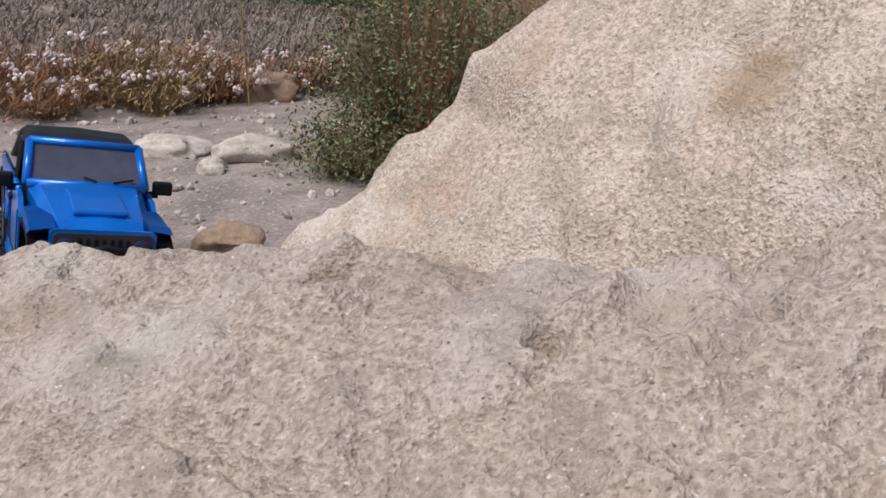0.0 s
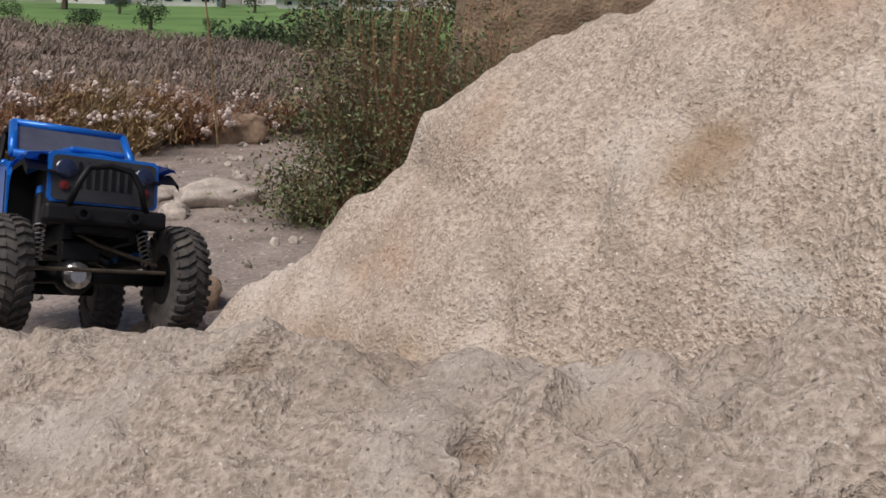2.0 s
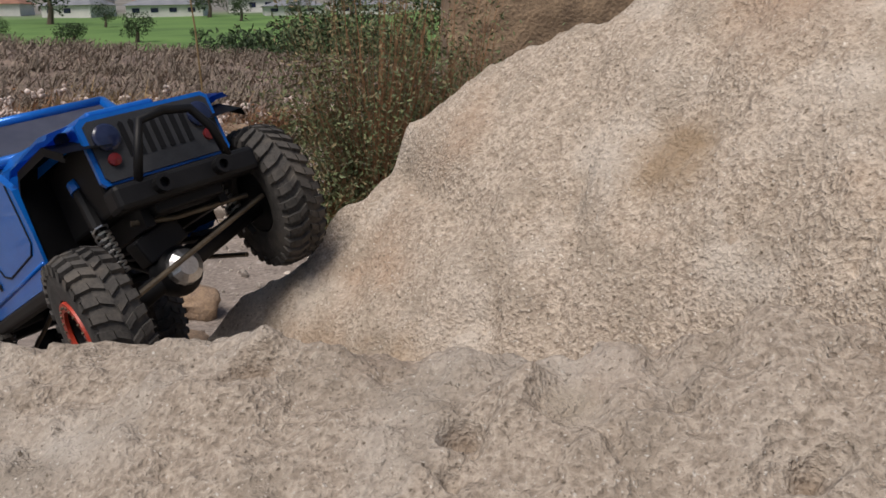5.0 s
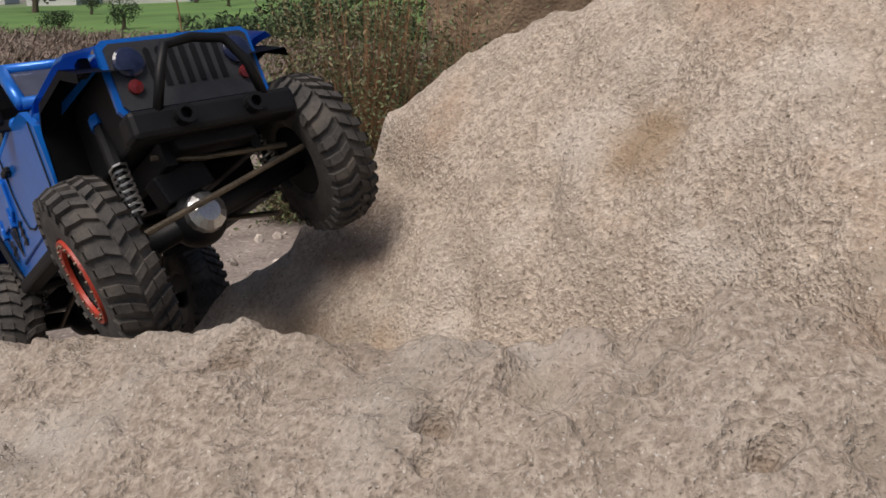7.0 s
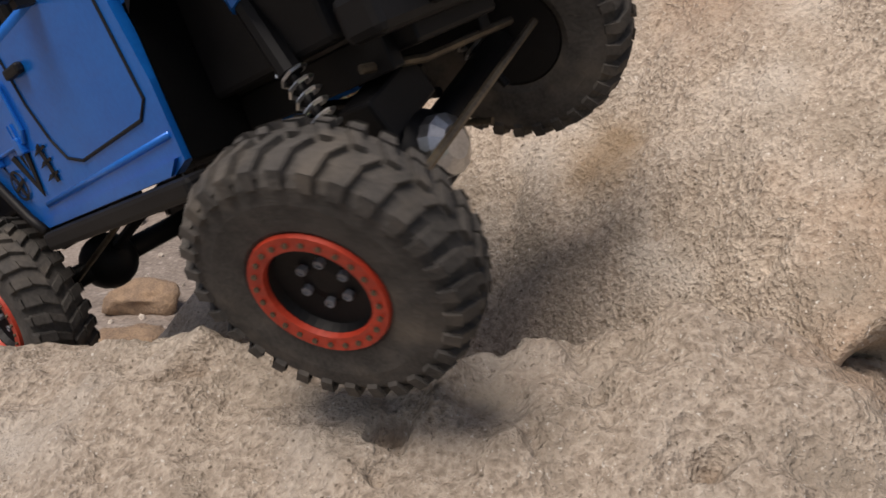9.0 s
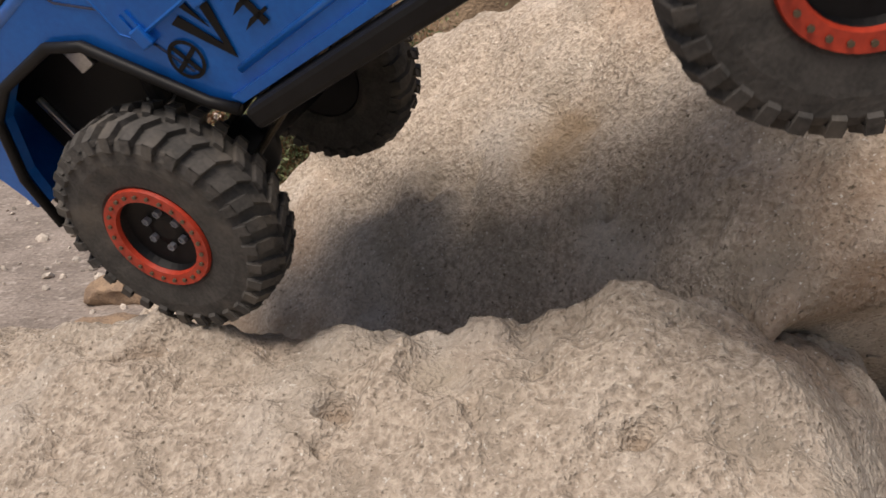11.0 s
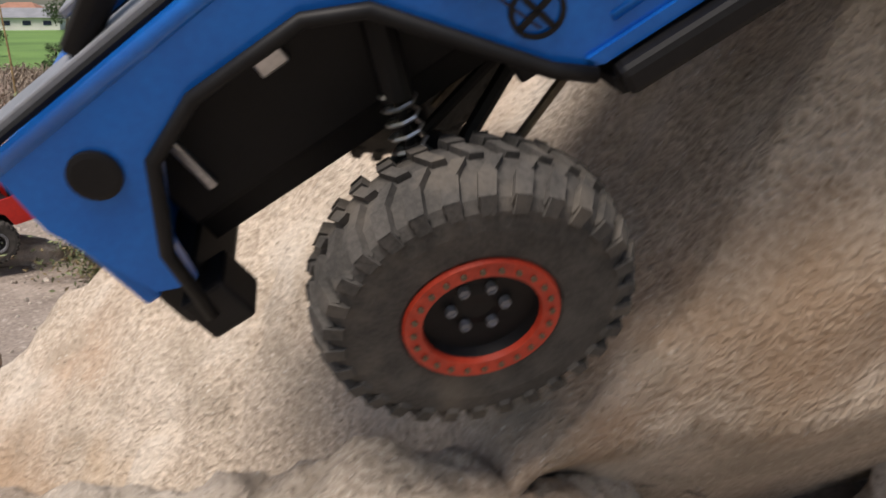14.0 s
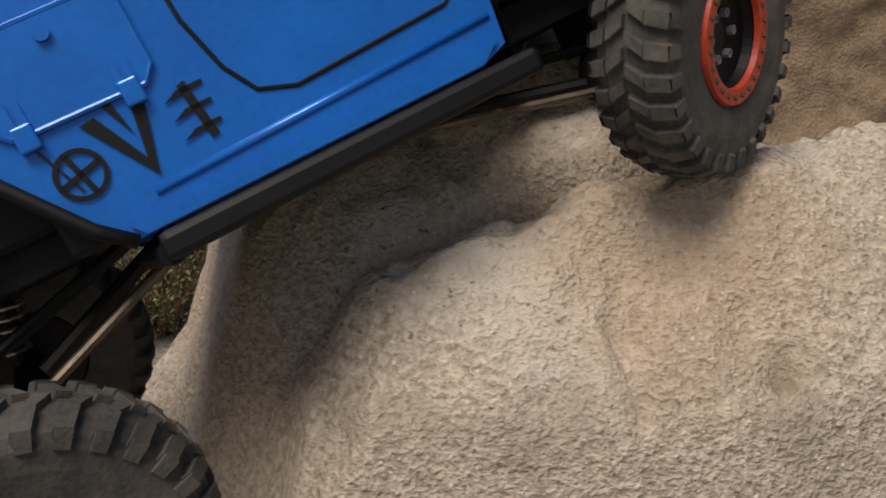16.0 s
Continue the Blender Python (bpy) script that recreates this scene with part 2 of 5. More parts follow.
# ---- ground ----
def ground_z(x, y):
    r = np.hypot(x, y)
    near = 0.335 + 0.03 * fbm(x, y, 1.3, 4, 3) + 0.012 * fbm(x, y, 9.0, 3, 5)
    near = near + 0.2 * np.clip((x - 0.22) / 0.15, 0, 1) * np.clip((1.5 - y) / 0.5, 0, 1) * np.clip((2.5 - x), 0, 1)
    hill = np.clip((r - 2.6) / 6.0, 0, 1)
    near = near + hill * (-0.105 - 0.11 * np.clip(x, -8, 8) / 1.2) * np.where(y > 0, 1, 0.3)
    fall = np.clip((r - 9) / 30, 0, 1)
    fall = fall * fall * (3 - 2 * fall)
    far = -1.9 + np.clip(r - 60, -30, 900) * 0.036 + fbm(x, y, 0.02, 3, 8) * 1.0
    return near * (1 - fall) + far * fall


M_GROUND = mat("dirt", (0.32, 0.27, 0.235), (0.17, 0.14, 0.12), 0.95, scale=9, fine=120, bump=0.006,
               spots=[((0.40, 0.35, 0.31), 60.0, 0.58, 0.7), ((0.13, 0.10, 0.08), 90.0, 0.6, 0.72)])


def ground_colours(m):
    """Dirt near, dry scrub on the slope, green turf in the valley: by the place on the ground."""
    n, l = m.node_tree.nodes, m.node_tree.links
    s = n["Principled BSDF"]
    near = s.inputs["Base Color"].links[0].from_socket
    geo, ln = n.new("ShaderNodeNewGeometry"), n.new("ShaderNodeVectorMath")
    ln.operation = "LENGTH"
    l.new(geo.outputs["Position"], ln.inputs[0])
    tex = n.new("ShaderNodeTexNoise")
    tex.inputs["Scale"].default_value, tex.inputs["Detail"].default_value = 0.6, 6.0
    l.new(geo.outputs["Position"], tex.inputs["Vector"])
    for lo, hi, c0, c1, sc in ((2.6, 4.5, (0.16, 0.12, 0.10), (0.27, 0.20, 0.16), 2.5), (26, 40, (0.075, 0.15, 0.035), (0.13, 0.24, 0.06), 0.08), (150, 190, (0.16, 0.15, 0.13), (0.25, 0.24, 0.22), 0.05)):
        t2, r, mx, mc = n.new("ShaderNodeTexNoise"), n.new("ShaderNodeMapRange"), n.new("ShaderNodeMix"), n.new("ShaderNodeMix")
        t2.inputs["Scale"].default_value, t2.inputs["Detail"].default_value = sc, 8.0
        l.new(geo.outputs["Position"], t2.inputs["Vector"])
        mc.data_type = mx.data_type = "RGBA"
        st = n.new("ShaderNodeMapRange")
        st.inputs[1].default_value, st.inputs[2].default_value = 0.35, 0.65
        l.new(t2.outputs[0], st.inputs[0])
        l.new(st.outputs[0], mc.inputs[0])
        mc.inputs[6].default_value, mc.inputs[7].default_value = (*c0, 1), (*c1, 1)
        r.inputs[1].default_value, r.inputs[2].default_value = lo, hi
        l.new(ln.outputs["Value"], r.inputs[0])
        l.new(r.outputs[0], mx.inputs[0])
        l.new(near, mx.inputs[6])
        l.new(mc.outputs[2], mx.inputs[7])
        near = mx.outputs[2]
    l.new(near, s.inputs["Base Color"])


ground_colours(M_GROUND)
rad = np.concatenate([np.linspace(0.0, 4.0, 150), 4.0 * np.exp(np.linspace(0.02, math.log(1000), 110))])
ang = np.linspace(0, 2 * math.pi, 241)
RR, AA = np.meshgrid(rad, ang, indexing="ij")
GX, GY = RR * np.cos(AA), RR * np.sin(AA)
tagged(sheet("ground", GX, GY, ground_z(GX, GY), M_GROUND), "gravelly brown dirt path running down to dry scrub and turf", "ground", kind="structure")


# ---- near rock ----
def pit(x, y, cx, cy, rx, ry, depth):
    """A hollow with a flat floor and steep sides."""
    return depth * np.exp(-((((x - cx) / rx) ** 2 + ((y - cy) / ry) ** 2) ** 3))


def scoop(x, y, cx, cy, rx, ry, depth):
    """A hollow that is steep at the back and runs out towards the front."""
    u, v = (x - cx) / rx, (y - cy) / ry
    return depth * np.exp(-((u * u + v * v) ** 3)) * (0.3 + 0.7 * np.clip(v * 0.55 + 0.5, 0, 1))


def pocks(x, y, freq, seed, depth):
    """Scattered small pits."""
    a = vnoise(x * freq, y * freq, seed) * vnoise(x * freq * 2.3 + 5, y * freq * 2.3, seed + 1)
    return depth * np.clip((a - 0.52) / 0.2, 0, 1)


CREST_X = [-0.6, -0.27, -0.17, -0.125, -0.10, -0.035, -0.015, 0.02, 0.045, 0.07, 0.13, 0.165, 0.18, 0.2, 0.24, 0.262, 0.285, 0.305, 0.335, 0.365, 0.385, 0.40, 0.42, 0.5]
CREST_Z = [0.58, 0.629, 0.637, 0.639, 0.650, 0.659, 0.649, 0.650, 0.648, 0.657, 0.658, 0.662, 0.679, 0.687, 0.687, 0.680, 0.662, 0.649, 0.634, 0.625, 0.612, 0.575, 0.49, 0.30]


def near_rock_z(x, y):
    line = 0.455 - 0.3 * x + 0.008 * fbm(x, y * 0, 14, 2, 11)
    crest = line + 0.8 * np.clip(x - 0.24, 0, 0.2)
    h = np.interp(x, CREST_X, CREST_Z)
    soft = sum(np.interp(x + o, CREST_X, CREST_Z) for o in np.linspace(-0.09, 0.09, 9)) / 9
    d, e = np.clip(line - y, 0, 9), np.clip(y - crest, 0, 9)
    k = np.clip(d / 0.085, 0, 1)
    top = h + (soft - h) * k * k * (3 - 2 * k)
    front = top - 0.30 * d - 1.1 * np.clip(d - 0.02, 0, 9) ** 2 - 2.2 * np.clip(d - 0.17, 0, 9)
    back = h - 0.25 * e - 9.0 * e ** 2
    z = np.where(e > 0, back, front)
    # pits, patch and knob
    z = z + 0.018 * fbm(x, y, 13, 3, 21)
    floor = pit(x, y, 0.115, 0.391, 0.0165, 0.0165, 1.0)
    z = z - 0.0055 * floor - 0.003 * np.exp(-((y - 0.388 - 0.35 * (x - 0.116)) / 0.0016) ** 2) * floor
    z = z - scoop(x, y, 0.066, 0.384, 0.0110, 0.0090, 0.020) - scoop(x, y, 0.203, 0.326, 0.0125, 0.0090, 0.017)
    z = z - scoop(x, y, -0.042, 0.446, 0.0160, 0.0085, 0.016) + bump_at(x, y, -0.032, 0.459, 0.016, 0.010, 0.007)
    z = z + bump_at(x, y, 0.085, 0.380, 0.013, 0.010, 0.006) - scoop(x, y, 0.094, 0.374, 0.012, 0.006, 0.006) - scoop(x, y, -0.13, 0.452, 0.03, 0.010, 0.006)
    z = z - scoop(x, y, 0.185, 0.392, 0.022, 0.012, 0.009) - scoop(x, y, 0.245, 0.375, 0.020, 0.010, 0.009) - scoop(x, y, 0.165, 0.375, 0.007, 0.005, 0.006)
    groove = 0.372 - 0.25 * (x + 0.125) - 4.0 * (x + 0.125) ** 2
    z = z - 0.010 * np.exp(-((y - groove) / 0.0060) ** 2) * np.clip((-0.02 - x) / 0.03, 0, 1) * np.clip((x + 0.2) / 0.03, 0, 1)
    z = z + (1 - 0.8 * floor) * (0.018 * fbm(x, y, 42, 2, 22) + 0.0045 * fbm(x, y, 170, 2, 23) - pocks(x, y, 30, 61, 0.006))
    # the far end at the gap, cut off roundly
    end = np.clip(x - 0.350 + 0.55 * (0.45 - y) - 0.030 * fbm(x, y, 11, 3, 24), 0, 9)
    return z - 22.0 * end ** 2 - 3.0 * np.clip(end - 0.035, 0, 9)


X, Y = np.meshgrid(np.linspace(-0.62, 0.46, 560), np.linspace(0.12, 0.62, 320), indexing="ij")
Z = near_rock_z(X, Y)
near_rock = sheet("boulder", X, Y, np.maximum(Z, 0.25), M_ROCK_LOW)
tagged(near_rock, "low rough tan granite boulder with pits and a rounded crest", "rock")


# ---- great boulder ----
def boulder_z(x, y):
    face = 0.635 + 0.966 * (x - 0.138) + 0.668 * (y - 0.54)
    face = face + 0.03 * np.clip(0.15 - x, 0, 0.4)
    face = face + 1.3 * np.clip(x - 0.36, 0, 9)
    face = face + np.clip(1.3 * (x - 0.34), 0, 0.06) * np.clip((y - 0.466) / 0.04, 0, 1)
    face = face - 2.2 * np.clip(-0.150 - 0.3 * (y - 0.7) - x + 0.03 * fbm(x, y, 14, 2, 47), 0, 9)
    crown = np.interp(x, [0.12, 0.3, 0.434, 0.493, 0.55, 0.623, 0.668, 0.746, 0.9, 1.4], [1.16, 0.99, 1.003, 1.030, 1.044, 1.055, 1.058, 1.066, 1.07, 1.05])
    cap = crown - 1.25 * np.clip(0.432 - y, 0, 9) - 1.2 * np.clip(0.43 - y, 0, 9) ** 2 + 0.060 * np.clip((y - 0.466) / 0.05, 0, 1) * np.clip((0.70 - x) / 0.06, 0, 1) - 0.35 * np.clip(y - 0.455, 0, 9) * np.clip((x - 0.62) / 0.08, 0, 1) - 0.8 * np.clip(y - 0.64, 0, 9)
    z = smin(face, cap, 0.045)
    z = z - 0.03 * np.exp(-((y - 0.464 - 0.008 * fbm(x, y * 0, 25, 2, 46)) / 0.006) ** 2) * np.clip((x - 0.44) / 0.04, 0, 1) * np.clip((0.66 - x) / 0.04, 0, 1)
    edge = 0.79 - 0.58 * np.clip(x - 0.11, 0, 0.2) + 0.05 * np.clip(-x, 0, 1) + 0.012 * fbm(x, y * 0, 9, 3, 31)
    z = z - 9.0 * np.clip(y - edge + 0.03, 0, 9) ** 2 - 1.5 * np.clip(y - edge, 0, 9)
    # the lip of an upper slab
    slab = np.clip((x - 0.042 + 0.5 * (y - 0.76)) / 0.014, 0, 1) * np.clip((y - 0.62) / 0.10, 0, 1)
    z = z + 0.022 * slab * np.exp(-np.clip(x - 0.05, 0, 9) / 0.12) - 0.008 * np.exp(-((x - 0.042 + 0.5 * (y - 0.76)) / 0.01) ** 2) * np.clip((y - 0.62) / 0.1, 0, 1)
    # broken crust, holes, a curved crack
    broken = np.exp(-((((x - 0.217) / 0.036) ** 2 + ((y - 0.580) / 0.030) ** 2 + 2.4 * fbm(x, y, 30, 2, 48)) ** 2))
    z = z - 0.013 * broken * (0.4 + 0.6 * np.clip((y - 0.580) / 0.05 + 0.5, 0, 1)) + 0.012 * broken * fbm(x, y, 110, 2, 49)
    z = z - scoop(x, y, 0.237, 0.519, 0.0065, 0.0070, 0.018) - scoop(x, y, 0.252, 0.513, 0.0045, 0.0050, 0.010) - scoop(x, y, 0.167, 0.621, 0.0065, 0.0085, 0.011)
    z = z - scoop(x, y, 0.277, 0.445, 0.008, 0.007, 0.014) - scoop(x, y, 0.661, 0.376, 0.010, 0.007, 0.010) - scoop(x, y, 0.595, 0.398, 0.012, 0.005, 0.007) - scoop(x, y, 0.27, 0.62, 0.022, 0.010, 0.008)
    ring = np.hypot((x - 0.074) / 1.05, y - 0.585) - 0.0255
    z = z - 0.013 * np.exp(-(ring / 0.0040) ** 2) * np.clip((y - 0.585) / 0.01, 0, 1)
    z = z + 0.026 * fbm(x, y, 8, 3, 41) + 0.019 * fbm(x, y, 34, 2, 42) + 0.0055 * fbm(x, y, 150, 2, 43) - pocks(x, y, 22, 71, 0.008)
    z = z - 6.0 * np.clip(0.675 - 0.3 * x - y, 0, 0.2) ** 2 * np.clip((0.28 - x) / 0.08, 0, 1)
    front = np.clip(0.382 - 0.05 * np.clip(x - 0.4, 0, 1) - y - 0.02 * fbm(x, y, 8, 2, 44), 0, 9) * np.clip((x - 0.27) / 0.05, 0, 1)
    return z - 5.0 * front - 30 * np.clip(x - 1.5, 0, 9) ** 2


X, Y = np.meshgrid(np.linspace(-0.42, 1.7, 620), np.concatenate([np.linspace(0.22, 0.9, 330), np.linspace(0.905, 1.3, 50)]), indexing="ij")
Z = boulder_z(X, Y)
# a ledge on the lower lobe, and the undercut foot below it
ledge = np.interp(X, [0.25, 0.267, 0.31, 0.35, 0.45, 0.8], [0.66, 0.668, 0.70, 0.722, 0.77, 0.84])
foot = np.interp(X, [0.25, 0.278, 0.34, 0.45, 0.8], [0.66, 0.670, 0.672, 0.690, 0.76])
under = np.clip((X - 0.268) / 0.03, 0, 1)
Y2 = Y + under * (np.clip(ledge - Z, 0, 0.06) * 0.5 + np.clip(foot - Z, 0, 0.3) * 1.2)
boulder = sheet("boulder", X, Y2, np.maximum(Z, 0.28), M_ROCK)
tagged(boulder, "large domed tan granite boulder with a sloping gritty face", "rock")

# ---- blue crawler ----
CAR = [
    (0, -0.491, 1.103, 0.411, -11.0, -0.2, -60.0),
    (0.5, -0.471, 1.137, 0.419, -17.0, -6.9, -63.6),
    (1, -0.446, 1.108, 0.459, -16.0, -12.4, -56.3),
    (1.5, -0.447, 1.102, 0.468, -14.5, -16.6, -51.0),
    (2, -0.427, 1.103, 0.488, -13.0, -17.3, -53.4),
    (2.5, -0.374, 1.010, 0.515, -2.0, -21.3, -48.4),
    (3, -0.333, 0.927, 0.523, 6.1, -24.8, -43.5),
    (3.5, -0.309, 0.879, 0.538, 5.5, -25.1, -42.0),
    (4, -0.275, 0.837, 0.558, 8.0, -24.8, -43.2),
    (4.5, -0.264, 0.829, 0.561, 8.4, -25.6, -44.9),
    (5, -0.255, 0.824, 0.569, 7.6, -24.9, -46.5),
    (7.5, -0.146, 0.719, 0.641, 2.3, -26.1, -52.5),
    (8, -0.098, 0.668, 0.670, 1.4, -22.9, -52.6),
    (8.5, -0.065, 0.632, 0.685, -3.5, -22.2, -50.7),
    (9, -0.035, 0.551, 0.727, 12.6, -18.6, -44.8),
    (9.5, -0.003, 0.532, 0.755, 18.8, -18.0, -37.2),
    (10, 0.047, 0.496, 0.795, 32.1, -18.5, -35.6),
    (12.5, 0.206, 0.387, 0.847, 12.4, -32.4, -34.5),
    (13, 0.253, 0.363, 0.857, 31.5, -21.5, -27.2),
    (13.5, 0.297, 0.392, 0.863, 27.0, -21.4, -15.5),
    (14, 0.353, 0.383, 0.916, 25.4, -32.9, -16.3),
    (14.5, 0.386, 0.411, 0.962, -11.5, -24.7, 8.4),
    (15, 0.432, 0.444, 1.062, -16.8, -17.9, 12.0),
    (15.5, 0.415, 0.449, 1.083, -3.0, -18.1, 22.5),
    (16, 0.442, 0.457, 1.055, -16.9, -18.5, 18.5),
]
AXLE_Z, WHEEL_R, BASE, TRACK = -0.019, 0.0640, 0.147, 0.090
FRONT = 0.186


def build_wheel(thing, name="wheel", R=WHEEL_R, w=0.038, ring_material=M_RED, lugs=30, rim_r=0.0305):
    """A wheel about its y axis, outer face towards -y: hub > tyre, beadlock ring, bolts."""
    bm = lathe(bmesh.new(), [(0.0, -w * 0.26), (0.006, -w * 0.27), (0.011, -w * 0.24), (rim_r * 0.72, -w * 0.30), (rim_r * 0.78, -w * 0.40), (rim_r * 0.9, -w * 0.42), (rim_r * 0.9, w * 0.4), (0.0, w * 0.4)], 40)
    hub = part(name, bm, M_BLACK, thing, smooth=False)
    h = w / 2
    prof = [(rim_r * 0.93, -h * 0.80), (rim_r * 1.05, -h * 0.94), (R * 0.70, -h * 1.0), (R * 0.82, -h * 0.97), (R * 0.885, -h * 0.84), (R * 0.93, -h * 0.5), (R * 0.945, 0), (R * 0.93, h * 0.5), (R * 0.885, h * 0.84), (R * 0.82, h * 0.97), (R * 0.7, h), (rim_r * 1.05, h * 0.94), (rim_r * 0.93, h * 0.8)]
    bm = lathe(bmesh.new(), prof, 64)
    bmesh.ops.delete(bm, geom=[f for f in bm.faces if len(f.verts) > 4], context="FACES")
    # tread blocks: two slanted rows meeting in the middle, and shoulder lugs
    step = 2 * math.pi / lugs
    for i in range(lugs):
        for side in (-1, 1):
            a = i * step + (step / 2 if side > 0 else 0)
            for y0, y1, da0, da1, r0, r1, wd in ((0.04, 0.46, -0.25, 0.15, R * 0.93, R * 0.99, 0.46), (0.50, 0.97, 0.15, 0.30, R * 0.87, R, 0.60)):
                vs = []
                for yy, da in ((y0, da0), (y1, da1)):
                    drop = 0.075 * R if yy > 0.9 else (0.012 * R if yy > 0.4 else 0.0)
                    for e in (-1, 1):
                        for rr, sh in ((r0, 1.0), (r1 - drop, 0.82)):
                            k = a + (da + e * wd * sh * 0.5) * step
                            vs.append(bm.verts.new((rr * math.cos(k), side * yy * h * (1.0 if rr == r0 else 0.97), rr * math.sin(k))))
                # order: per end: (-,low) (-,high) (+,low) (+,high)
                a0, a1, a2, a3, b0, b1, b2, b3 = vs
                for q in ((a1, a3, b3, b1), (a0, a1, b1, b0), (a3, a2, b2, b3), (a0, a2, a3, a1), (b0, b1, b3, b2)):
                    bm.faces.new(q)
            # side biter on the shoulder wall
            k0, k1 = a + 0.05 * step, a + 0.5 * step
            vs = [bm.verts.new((rr * math.cos(k), side * yy, rr * math.sin(k))) for k in (k0, k1) for rr, yy in ((R * 0.80, h * 0.97), (R * 0.82, h * 1.06), (R * 0.93, h * 1.0), (R * 0.93, h * 0.8))]
            a0, a1, a2, a3, b0, b1, b2, b3 = vs
            for q in ((a0, a1, b1, b0), (a1, a2, b2, b1), (a0, a3, a2, a1), (b0, b1, b2, b3)):
                bm.faces.new(q)
    part("tyre", bm, M_RUBBER, hub, "dusty black knobbly rubber tyre")
    bm = lathe(bmesh.new(), [(rim_r * 0.74, -h * 0.86), (rim_r * 0.76, -h * 1.0), (rim_r * 0.98, -h * 1.02), (rim_r, -h * 0.9)], 48)
    bmesh.ops.delete(bm, geom=[f for f in bm.faces if len(f.verts) > 4], context="FACES")
    part("beadlock_ring", bm, ring_material, hub, "scuffed orange-red beadlock ring" if ring_material is M_RED else "grey wheel ring")
    bolt = lathe(bmesh.new(), [(0.0012, 0.0), (0.0012, -0.0012), (0.0, -0.0012)], 6)
    first = None
    for i in range(24):
        k = 2 * math.pi * i / 24
        m = Matrix.Translation((rim_r * 0.87 * math.cos(k), -h * 1.015, rim_r * 0.87 * math.sin(k)))
        if first is None:
            first = part("bolt", bolt, M_LINK, hub, at=m)
        else:
            ob = new("bolt", first.data)
            ob.parent, ob.matrix_basis = hub, m
    nut = lathe(bmesh.new(), [(0.0022, 0.0), (0.0022, -0.003), (0.0016, -0.003), (0.0016, -0.0022), (0.0, -0.0022)], 6)
    first = None
    for i in range(6):
        k = 2 * math.pi * i / 6
        m = Matrix.Translation((0.0105 * math.cos(k), -w * 0.25, 0.0105 * math.sin(k)))
        if first is None:
            first = part("lug_nut", nut, M_RAIL, hub, at=m)
        else:
            ob = new("lug_nut", first.data)
            ob.parent, ob.matrix_basis = hub, m
    return hub


def side_outline():
    """The body side in x, z: bed rail, rear corner, rear arch, sill, cowl."""
    return [(-0.252, 0.106), (-0.256, 0.080), (-0.246, 0.036), (-0.232, 0.030), (-0.226, 0.050), (-0.205, 0.077), (-0.180, 0.087), (-0.135, 0.087), (-0.118, 0.078), (-0.080, 0.026), (-0.068, 0.016),
            (0.090, 0.016), (0.104, 0.021), (0.108, 0.060), (0.106, 0.098), (0.084, 0.118), (0.055, 0.121), (-0.10, 0.113)]


